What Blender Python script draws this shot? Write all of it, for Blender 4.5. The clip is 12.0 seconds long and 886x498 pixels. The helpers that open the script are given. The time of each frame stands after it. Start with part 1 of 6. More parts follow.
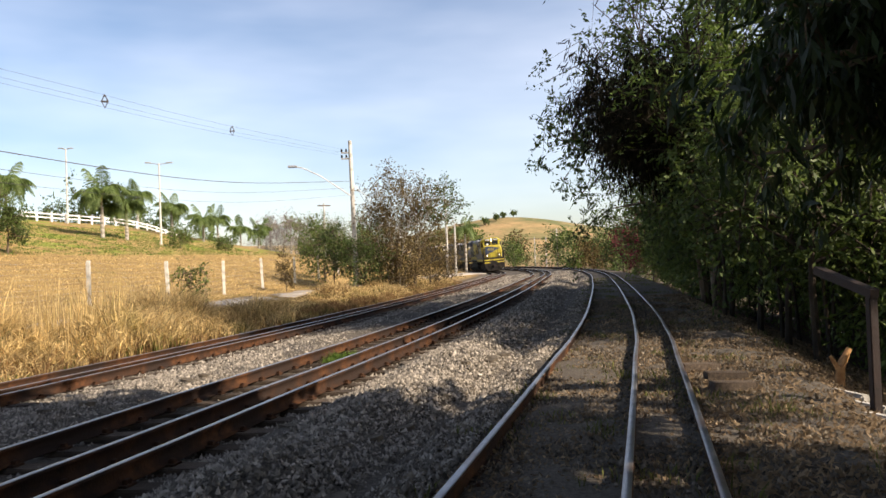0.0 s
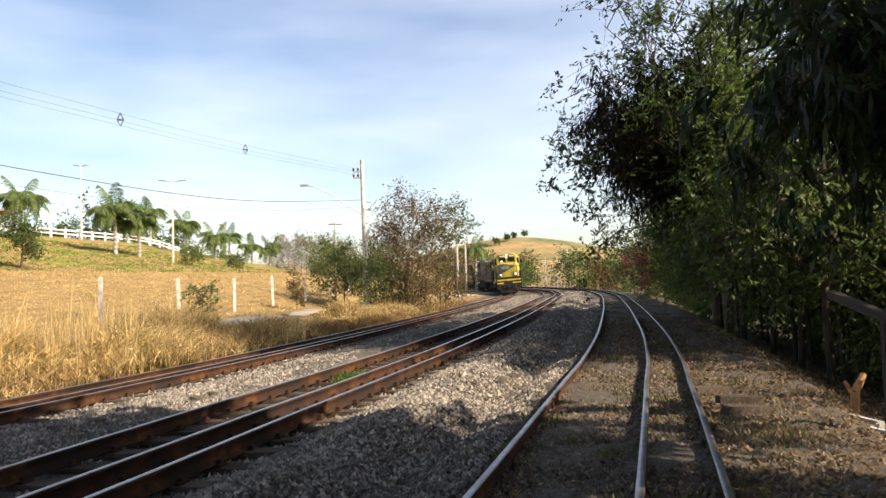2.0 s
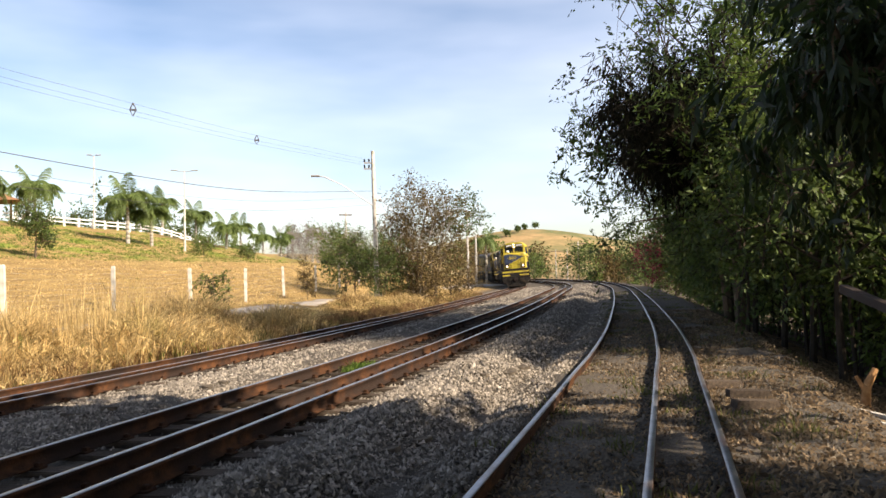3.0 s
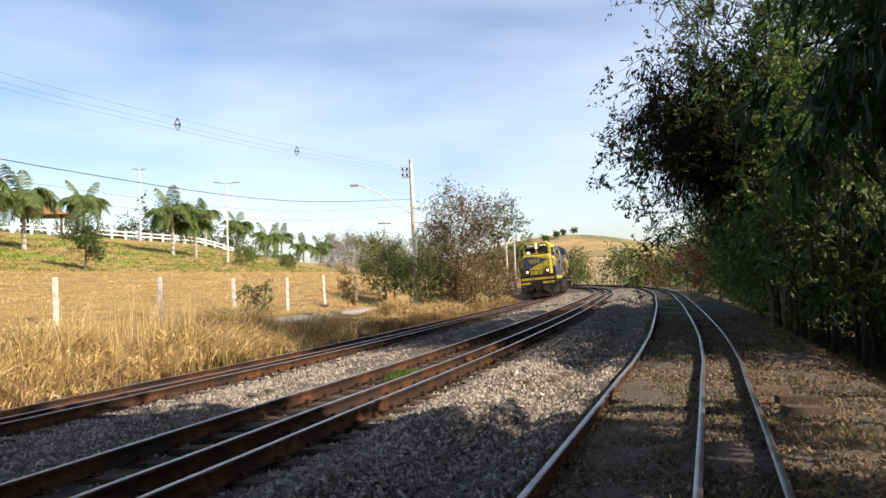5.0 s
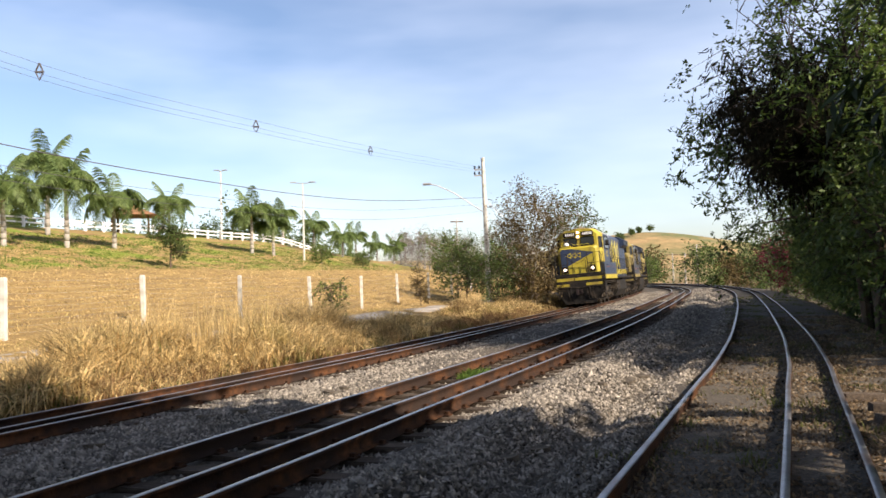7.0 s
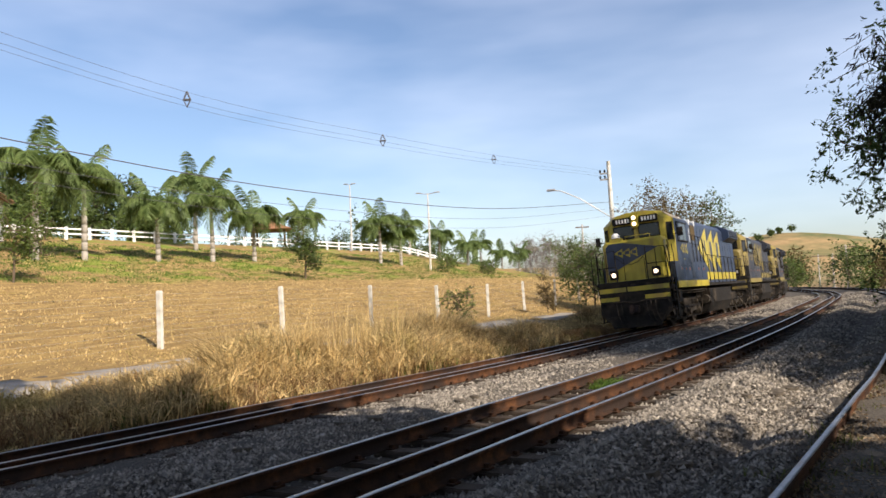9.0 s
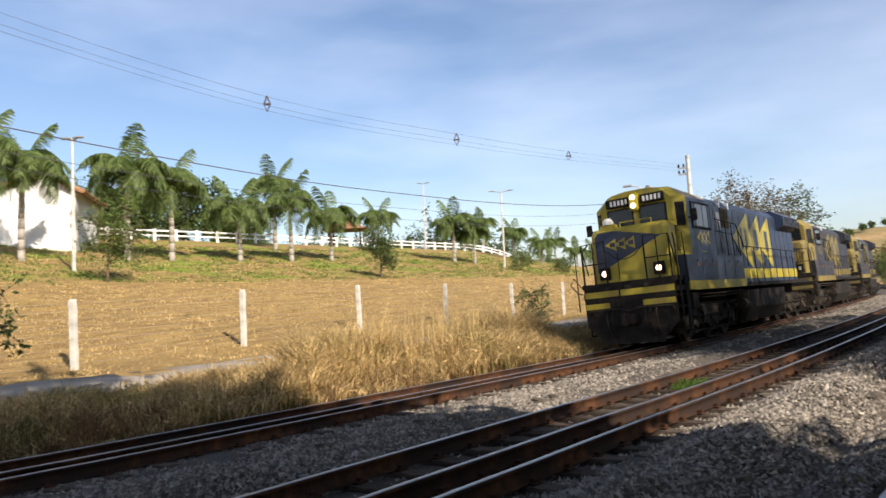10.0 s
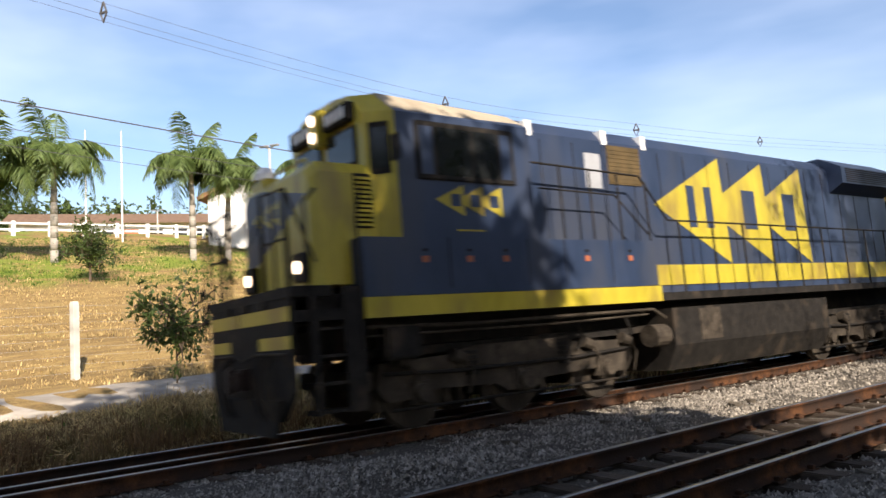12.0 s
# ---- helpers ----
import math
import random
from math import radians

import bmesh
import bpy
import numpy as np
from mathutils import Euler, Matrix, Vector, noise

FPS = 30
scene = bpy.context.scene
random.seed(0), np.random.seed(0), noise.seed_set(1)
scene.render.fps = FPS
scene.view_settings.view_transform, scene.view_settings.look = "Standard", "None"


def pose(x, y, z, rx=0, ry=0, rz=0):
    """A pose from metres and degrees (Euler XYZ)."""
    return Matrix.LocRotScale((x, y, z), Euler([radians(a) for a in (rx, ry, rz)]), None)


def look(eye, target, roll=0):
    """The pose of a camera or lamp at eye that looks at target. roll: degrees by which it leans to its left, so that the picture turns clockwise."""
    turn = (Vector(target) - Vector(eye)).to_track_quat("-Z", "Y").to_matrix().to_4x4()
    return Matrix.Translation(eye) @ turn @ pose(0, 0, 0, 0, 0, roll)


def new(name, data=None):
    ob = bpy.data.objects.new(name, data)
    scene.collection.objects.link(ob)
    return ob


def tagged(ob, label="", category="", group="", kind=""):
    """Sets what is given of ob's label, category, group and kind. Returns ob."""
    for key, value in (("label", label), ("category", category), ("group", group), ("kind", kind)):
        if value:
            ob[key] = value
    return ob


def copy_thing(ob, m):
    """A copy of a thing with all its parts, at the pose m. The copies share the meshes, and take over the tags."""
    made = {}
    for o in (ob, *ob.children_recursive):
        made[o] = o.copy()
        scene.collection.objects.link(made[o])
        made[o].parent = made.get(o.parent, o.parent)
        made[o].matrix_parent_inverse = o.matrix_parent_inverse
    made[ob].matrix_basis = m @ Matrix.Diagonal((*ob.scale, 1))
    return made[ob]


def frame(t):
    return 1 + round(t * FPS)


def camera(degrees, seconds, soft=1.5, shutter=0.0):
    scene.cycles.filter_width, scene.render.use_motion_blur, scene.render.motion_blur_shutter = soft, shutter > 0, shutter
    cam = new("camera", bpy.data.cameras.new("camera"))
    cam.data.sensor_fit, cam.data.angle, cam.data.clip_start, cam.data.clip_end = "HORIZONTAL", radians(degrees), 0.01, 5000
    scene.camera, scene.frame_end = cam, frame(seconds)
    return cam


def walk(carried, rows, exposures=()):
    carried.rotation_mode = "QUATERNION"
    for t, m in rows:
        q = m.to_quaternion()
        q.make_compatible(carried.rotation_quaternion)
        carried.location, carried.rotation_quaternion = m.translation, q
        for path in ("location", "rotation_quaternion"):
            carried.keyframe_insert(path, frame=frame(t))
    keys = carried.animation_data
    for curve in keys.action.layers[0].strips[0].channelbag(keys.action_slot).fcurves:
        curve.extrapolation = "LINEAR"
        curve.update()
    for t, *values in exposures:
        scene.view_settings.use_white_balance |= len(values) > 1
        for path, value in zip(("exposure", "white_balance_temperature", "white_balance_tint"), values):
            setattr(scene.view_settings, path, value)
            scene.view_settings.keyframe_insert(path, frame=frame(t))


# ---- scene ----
cam = camera(62.04, 12.0, shutter=0.4)
EYE = 1.5
# seconds, place, yaw, pitch, roll
PATH_ROWS = [
    (0.0, 0.000, 0.000, -0.000, -0.00, 0.92, 2.16),
    (0.5, -0.002, 0.008, -0.004, 0.05, 0.23, 2.23),
    (1.0, 0.003, 0.012, 0.014, 0.42, 0.33, 2.75),
    (1.5, -0.006, 0.003, 0.006, 1.01, 2.14, 2.49),
    (2.0, -0.003, 0.000, 0.008, 0.80, 2.46, 1.62),
    (2.5, -0.005, -0.017, 0.013, 0.87, 2.32, 1.18),
    (3.0, -0.000, -0.009, 0.012, 1.60, 1.80, 1.23),
    (5.0, -0.035, -0.061, 0.026, 4.61, 2.43, 1.94),
    (5.5, -0.016, -0.048, 0.023, 4.58, 2.38, 1.54),
    (6.0, -0.025, -0.040, 0.032, 5.11, 2.16, 1.16),
    (6.5, -0.035, -0.018, 0.043, 7.63, 2.14, 1.28),
    (7.0, -0.042, -0.021, 0.039, 10.22, 2.47, 1.75),
    (9.0, -0.097, -0.003, 0.065, 19.93, 3.41, 2.51),
    (9.5, -0.112, -0.014, 0.065, 22.44, 3.46, 2.76),
    (10.0, -0.149, -0.019, 0.072, 25.64, 3.53, 2.63),
    (10.5, -0.205, -0.029, 0.066, 29.94, 3.71, 2.66),
    (11.0, -0.242, -0.029, 0.053, 34.29, 3.92, 2.88),
    (11.5, -0.280, -0.020, 0.066, 37.72, 4.03, 2.60),
    (12.0, -0.310, -0.010, 0.095, 39.10, 3.79, 2.47),
]
walk(cam, [(t, pose(x, y, EYE + z, 90 + pitch, roll, yaw)) for t, x, y, z, yaw, pitch, roll in PATH_ROWS],
     exposures=[(0.0, 0.78, 6950, 16), (2.5, 1.00, 7150, 16), (5.0, 0.84, 6750, 16), (7.0, 0.85, 6700, 16), (9.0, 0.60, 6500, 15), (10.5, 0.61, 6500, 15), (12.0, 0.83, 6500, 15)])

# ---- light ----
SUN_EL, SUN_AZ = 35.0, 120.0   # azimuth clockwise from +y
world = bpy.data.worlds.new("world")
scene.world = world
world.use_nodes = True
wn, wl = world.node_tree.nodes, world.node_tree.links
wn.clear()
w_out, w_bg, w_sky = wn.new("ShaderNodeOutputWorld"), wn.new("ShaderNodeBackground"), wn.new("ShaderNodeTexSky")
w_sky.sky_type, w_sky.sun_disc = "NISHITA", False
w_sky.sun_elevation, w_sky.sun_rotation = radians(SUN_EL), radians(SUN_AZ)
w_sky.air_density, w_sky.dust_density, w_sky.ozone_density = 1.0, 1.2, 2.5
# thin high cloud veils over the blue
w_tc, w_map, w_n1, w_rmp, w_mix = (wn.new(k) for k in ("ShaderNodeTexCoord", "ShaderNodeMapping", "ShaderNodeTexNoise", "ShaderNodeValToRGB", "ShaderNodeMix"))
w_map.inputs["Scale"].default_value = (1.0, 1.7, 4.2)
w_map.inputs["Rotation"].default_value = (0.12, 0.1, 0.5)
w_n1.inputs["Scale"].default_value, w_n1.inputs["Detail"].default_value, w_n1.inputs["Roughness"].default_value = 1.0, 5.0, 0.5
w_rmp.color_ramp.elements[0].position, w_rmp.color_ramp.elements[1].position = 0.44, 0.84
w_mix.data_type = "RGBA"
w_mix.inputs["B"].default_value = (16.0, 16.3, 16.8, 1)
w_dim = wn.new("ShaderNodeMath")
w_dim.operation = "MULTIPLY"
w_dim.inputs[1].default_value = 0.26
wl.new(w_tc.outputs["Generated"], w_map.inputs["Vector"])
wl.new(w_map.outputs["Vector"], w_n1.inputs["Vector"])
wl.new(w_n1.outputs["Fac"], w_rmp.inputs["Fac"])
wl.new(w_rmp.outputs["Color"], w_dim.inputs[0])
wl.new(w_dim.outputs["Value"], w_mix.inputs["Factor"])
wl.new(w_sky.outputs["Color"], w_mix.inputs["A"])
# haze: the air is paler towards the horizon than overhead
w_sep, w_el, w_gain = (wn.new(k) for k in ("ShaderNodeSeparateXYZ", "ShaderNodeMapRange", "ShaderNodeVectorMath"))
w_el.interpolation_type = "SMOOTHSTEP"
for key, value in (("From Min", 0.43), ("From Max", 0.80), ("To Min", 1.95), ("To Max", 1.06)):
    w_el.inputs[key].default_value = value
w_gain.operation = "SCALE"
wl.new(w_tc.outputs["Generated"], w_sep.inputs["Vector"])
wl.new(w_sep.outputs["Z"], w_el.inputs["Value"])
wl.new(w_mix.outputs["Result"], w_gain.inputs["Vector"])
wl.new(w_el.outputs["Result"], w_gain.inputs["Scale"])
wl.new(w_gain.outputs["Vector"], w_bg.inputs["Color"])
wl.new(w_bg.outputs["Background"], w_out.inputs["Surface"])
w_bg.inputs["Strength"].default_value = 0.055
sun = new("sun", bpy.data.lights.new("sun", "SUN"))
sun.data.energy, sun.data.angle, sun.data.color = 5.0, radians(0.5), (1.0, 0.9, 0.74)
_s = Vector((math.sin(radians(SUN_AZ)) * math.cos(radians(SUN_EL)), math.cos(radians(SUN_AZ)) * math.cos(radians(SUN_EL)), math.sin(radians(SUN_EL))))
sun.matrix_world = look(_s * 50, (0, 0, 0))

# ---- materials ----
def mat(name, c1, c2, scale=4.0, rough=0.8, metal=0.0, bump=0.0, fine=60.0, c3=None, amount3=0.35, scale3=0.6, stretch=(1, 1, 1), per_piece=0.0, leaf=False, glow=None, gloss_var=0.1, island=False):
    """Two-scale procedural surface: c1 to c2 by fine noise, c3 in broad patches."""
    m = bpy.data.materials.new(name)
    m.use_nodes = True
    n, l = m.node_tree.nodes, m.node_tree.links
    bsdf = n["Principled BSDF"]
    tc, mp = n.new("ShaderNodeTexCoord"), n.new("ShaderNodeMapping")
    mp.inputs["Scale"].default_value = stretch
    l.new(tc.outputs["Object"], mp.inputs["Vector"])
    t1 = n.new("ShaderNodeTexNoise")
    t1.inputs["Scale"].default_value, t1.inputs["Detail"].default_value, t1.inputs["Roughness"].default_value = scale, 8.0, 0.65
    l.new(mp.outputs["Vector"], t1.inputs["Vector"])
    r1 = n.new("ShaderNodeValToRGB")
    r1.color_ramp.elements[0].position, r1.color_ramp.elements[1].position = 0.32, 0.68
    r1.color_ramp.elements[0].color, r1.color_ramp.elements[1].color = (*c1, 1), (*c2, 1)
    l.new(t1.outputs["Fac"], r1.inputs["Fac"])
    col = r1.outputs["Color"]
    if c3:
        t3, r3, mx = n.new("ShaderNodeTexNoise"), n.new("ShaderNodeValToRGB"), n.new("ShaderNodeMix")
        t3.inputs["Scale"].default_value, t3.inputs["Detail"].default_value = scale3, 5.0
        l.new(mp.outputs["Vector"], t3.inputs["Vector"])
        r3.color_ramp.elements[0].position, r3.color_ramp.elements[1].position = 0.62 - amount3 * 0.4, 0.8 - amount3 * 0.4
        l.new(t3.outputs["Fac"], r3.inputs["Fac"])
        mx.data_type = "RGBA"
        l.new(r3.outputs["Color"], mx.inputs["Factor"])
        l.new(col, mx.inputs["A"])
        mx.inputs["B"].default_value = (*c3, 1)
        col = mx.outputs["Result"]
    if per_piece:
        info, hsv, mr = n.new("ShaderNodeNewGeometry") if leaf or island else n.new("ShaderNodeObjectInfo"), n.new("ShaderNodeHueSaturation"), n.new("ShaderNodeMapRange")
        mr.inputs["To Min"].default_value, mr.inputs["To Max"].default_value = 1 - per_piece, 1 + per_piece
        l.new(info.outputs["Random Per Island" if leaf or island else "Random"], mr.inputs["Value"])
        l.new(mr.outputs["Result"], hsv.inputs["Value"])
        l.new(col, hsv.inputs["Color"])
        col = hsv.outputs["Color"]
    l.new(col, bsdf.inputs["Base Color"])
    bsdf.inputs["Metallic"].default_value = metal
    if rough >= 0.7 and not metal:
        bsdf.inputs["Specular IOR Level"].default_value = 0.15
    rr = n.new("ShaderNodeMapRange")
    rr.inputs["To Min"].default_value, rr.inputs["To Max"].default_value = max(rough - gloss_var, 0.03), min(rough + gloss_var, 1)
    l.new(t1.outputs["Fac"], rr.inputs["Value"])
    l.new(rr.outputs["Result"], bsdf.inputs["Roughness"])
    if bump:
        t2, b = n.new("ShaderNodeTexNoise"), n.new("ShaderNodeBump")
        t2.inputs["Scale"].default_value, t2.inputs["Detail"].default_value = fine, 6.0
        l.new(mp.outputs["Vector"], t2.inputs["Vector"])
        l.new(t2.outputs["Fac"], b.inputs["Height"])
        b.inputs["Strength"].default_value, b.inputs["Distance"].default_value = bump, 0.03
        l.new(b.outputs["Normal"], bsdf.inputs["Normal"])
    if leaf:
        tr, ms, out = n.new("ShaderNodeBsdfTranslucent"), n.new("ShaderNodeMixShader"), n["Material Output"]
        l.new(col, tr.inputs["Color"])
        ms.inputs["Fac"].default_value = 0.45
        l.new(bsdf.outputs["BSDF"], ms.inputs[1])
        l.new(tr.outputs["BSDF"], ms.inputs[2])
        l.new(ms.outputs["Shader"], out.inputs["Surface"])
    if glow:
        bsdf.inputs["Emission Color"].default_value, bsdf.inputs["Emission Strength"].default_value = (*glow[:3], 1), glow[3]
    return m


M_ROCK = mat("ballast_stone", (0.10, 0.087, 0.071), (0.385, 0.345, 0.29), 9, 0.95, bump=0.4, fine=30, per_piece=0.6, island=True)
M_STEEL = mat("rail_rust", (0.020, 0.012, 0.009), (0.12, 0.052, 0.022), 6, 0.85, 0.0, 0.3, 50, c3=(0.028, 0.018, 0.014), amount3=0.55, scale3=1.1)
M_HEAD = mat("rail_head_polished", (0.30, 0.29, 0.28), (0.48, 0.47, 0.46), 8, 0.32, 0.9, 0.05)
M_HEADDULL = mat("rail_head_worn", (0.20, 0.20, 0.22), (0.40, 0.41, 0.45), 5, 0.36, 0.8, 0.15, c3=(0.16, 0.09, 0.06), amount3=0.3, scale3=0.9)
M_SLEEPER = mat("sleeper_wood", (0.045, 0.035, 0.028), (0.13, 0.10, 0.075), 5, 0.95, 0, 0.5, 40, stretch=(1, 6, 6), per_piece=0.3)
M_GRASSDRY = mat("dry_grass_blades", (0.45, 0.32, 0.13), (0.74, 0.57, 0.29), 1.2, 0.85, per_piece=0.55, leaf=True, c3=(0.36, 0.32, 0.10), amount3=0.12, scale3=0.35)
M_GRASSBROWN = mat("brown_weed_blades", (0.15, 0.085, 0.04), (0.33, 0.21, 0.10), 1.5, 0.9, per_piece=0.4, leaf=True, c3=(0.16, 0.15, 0.05), amount3=0.3)
M_GRASSGREEN = mat("green_grass_blades", (0.06, 0.12, 0.02), (0.16, 0.24, 0.05), 2, 0.8, per_piece=0.35, leaf=True)
M_GRASSOLIVE = mat("olive_weed_blades", (0.06, 0.075, 0.02), (0.17, 0.17, 0.06), 2, 0.85, per_piece=0.45, leaf=True)
M_DIRTROCK = mat("dirty_stone", (0.05, 0.040, 0.031), (0.20, 0.17, 0.13), 9, 0.95, bump=0.4, fine=30, per_piece=0.6, island=True)
M_CUTWOOD = mat("cut_branch_wood", (0.30, 0.15, 0.06), (0.52, 0.30, 0.14), 9, 0.85, 0, 0.3, 30)
M_ROAD = mat("concrete_road", (0.31, 0.275, 0.235), (0.46, 0.42, 0.365), 2.5, 0.9, 0, 0.2, 40, c3=(0.25, 0.22, 0.18), scale3=0.5)
M_WHITE = mat("white_paint", (0.74, 0.73, 0.70), (0.82, 0.81, 0.79), 2, 0.7, 0, 0.05, c3=(0.62, 0.58, 0.52), amount3=0.1)
M_CONC = mat("grey_concrete", (0.36, 0.34, 0.31), (0.58, 0.56, 0.52), 7, 0.9, 0, 0.3, 30, c3=(0.26, 0.25, 0.22), amount3=0.3, scale3=2)
M_BARK = mat("bark", (0.07, 0.05, 0.035), (0.18, 0.14, 0.10), 6, 0.95, 0, 0.7, 25, stretch=(1, 1, 0.35))
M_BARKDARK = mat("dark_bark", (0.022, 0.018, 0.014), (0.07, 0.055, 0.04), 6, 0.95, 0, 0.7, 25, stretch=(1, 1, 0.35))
M_POST = mat("whitewashed_concrete", (0.50, 0.48, 0.43), (0.70, 0.68, 0.62), 6, 0.9, 0, 0.3, 30, c3=(0.34, 0.33, 0.28), amount3=0.3, scale3=3)
M_ROOFBROWN = mat("old_brown_tile", (0.13, 0.085, 0.06), (0.23, 0.15, 0.10), 3, 0.9, 0, 0.4, 10)
M_PALMBARK = mat("palm_trunk", (0.26, 0.23, 0.19), (0.42, 0.39, 0.34), 3, 0.9, 0, 0.4, 12, stretch=(1, 1, 5))
M_SHAFT = mat("palm_crownshaft", (0.16, 0.22, 0.06), (0.42, 0.36, 0.10), 2.5, 0.6)
M_FROND = mat("palm_frond", (0.085, 0.14, 0.038), (0.21, 0.28, 0.085), 3, 0.6, per_piece=0.3, leaf=True)
M_LEAF = mat("dark_leaves", (0.042, 0.076, 0.018), (0.12, 0.165, 0.038), 1.2, 0.6, per_piece=0.45, leaf=True)
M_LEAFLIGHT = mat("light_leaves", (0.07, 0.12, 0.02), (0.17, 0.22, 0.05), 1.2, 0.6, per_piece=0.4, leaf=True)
M_LEAFDRY = mat("brown_leaves", (0.09, 0.065, 0.03), (0.20, 0.15, 0.06), 1.5, 0.8, per_piece=0.4, leaf=True)
# lighter version of the leaf green, standing for sunlit sprays
M_LEAFSUNTONE = mat("sun_toned_leaves", (0.08, 0.14, 0.022), (0.18, 0.255, 0.05), 1.2, 0.55, per_piece=0.4, leaf=True)
M_TWIG = mat("grey_twigs", (0.20, 0.17, 0.16), (0.33, 0.29, 0.27), 2, 0.9, per_piece=0.3, leaf=True)
# dry vines taken near black: the crown's shade is put into their colour
M_VINE = mat("dry_shade_toned_vines", (0.012, 0.011, 0.008), (0.042, 0.038, 0.022), 1.5, 0.9, per_piece=0.4, leaf=True)
M_LEAFRED = mat("red_flowers", (0.09, 0.02, 0.028), (0.19, 0.035, 0.05), 3, 0.7, per_piece=0.3, leaf=True)
M_MANGO = mat("mango_leaves", (0.015, 0.030, 0.008), (0.040, 0.066, 0.016), 2, 0.45, per_piece=0.4, leaf=True)
M_LITTER = mat("fallen_leaves", (0.12, 0.080, 0.048), (0.35, 0.265, 0.17), 5, 0.9, per_piece=0.5, leaf=True)
# red oxide steel, darkened so that the colour carries the slope's shade
M_RUSTSHADED = mat("shade_toned_red_oxide_steel", (0.012, 0.007, 0.006), (0.028, 0.014, 0.011), 6, 0.7, 0.1, 0.2)
M_TILE = mat("clay_roof_tile", (0.20, 0.10, 0.055), (0.36, 0.20, 0.11), 5, 0.9, 0, 0.4, 15, per_piece=0.3)
M_WIRE = mat("cable_black", (0.07, 0.07, 0.075), (0.12, 0.12, 0.125), 5, 0.7)
M_GALV = mat("galvanised_steel", (0.42, 0.42, 0.41), (0.55, 0.55, 0.54), 6, 0.5, 0.6)
M_BLUE = mat("loco_blue_paint", (0.015, 0.027, 0.058), (0.028, 0.044, 0.088), 3, 0.45, 0, 0.05, c3=(0.046, 0.052, 0.070), amount3=0.25, scale3=0.8, stretch=(1, 1, 0.35))
M_YEL = mat("loco_yellow_paint", (0.34, 0.275, 0.022), (0.48, 0.39, 0.038), 3, 0.42, 0, 0.05, c3=(0.24, 0.175, 0.04), amount3=0.3, scale3=1.6, stretch=(1, 1, 0.35))
M_YELDULL = mat("faded_yellow_paint", (0.17, 0.13, 0.03), (0.25, 0.19, 0.042), 3, 0.6, 0, 0.05, c3=(0.14, 0.11, 0.05), amount3=0.35, scale3=1.6, stretch=(1, 1, 0.35))
M_BLUEDULL = mat("sooty_blue_paint", (0.016, 0.02, 0.032), (0.03, 0.034, 0.046), 3, 0.6, 0, 0.05, c3=(0.06, 0.055, 0.05), amount3=0.3, scale3=0.8, stretch=(1, 1, 0.35))
M_BLACK = mat("loco_black_grime", (0.010, 0.009, 0.008), (0.026, 0.023, 0.020), 5, 0.75, 0, 0.2, 20, c3=(0.055, 0.042, 0.03), amount3=0.2, scale3=2)
M_DIRT = mat("bogie_brown_grime", (0.022, 0.018, 0.014), (0.085, 0.069, 0.052), 5, 0.85, 0, 0.3, 20, c3=(0.03, 0.025, 0.02), scale3=1.5)
M_GLASSDARK = mat("cab_window_glass", (0.01, 0.012, 0.013), (0.02, 0.022, 0.024), 3, 0.08)
M_LAMPON = mat("lit_headlight_lens", (0.9, 0.85, 0.7), (1, 0.95, 0.85), 5, 0.3, glow=(1.0, 0.74, 0.50, 2.6))
M_LAMPLOW = mat("unlit_lens", (0.35, 0.33, 0.30), (0.5, 0.48, 0.45), 5, 0.15)
M_LETTER = mat("white_lettering", (0.78, 0.78, 0.76), (0.82, 0.82, 0.8), 5, 0.6)
M_ORANGE = mat("orange_marker", (0.30, 0.09, 0.04), (0.42, 0.13, 0.05), 5, 0.6)
M_GREYPAINT = mat("grey_panel", (0.30, 0.31, 0.33), (0.38, 0.39, 0.41), 4, 0.6)
M_BROWNPANEL = mat("brown_grille", (0.07, 0.05, 0.025), (0.125, 0.088, 0.042), 4, 0.8)
M_ROOFDUST = mat("dusty_roof", (0.30, 0.25, 0.18), (0.42, 0.36, 0.27), 3, 0.9, 0, 0.2)


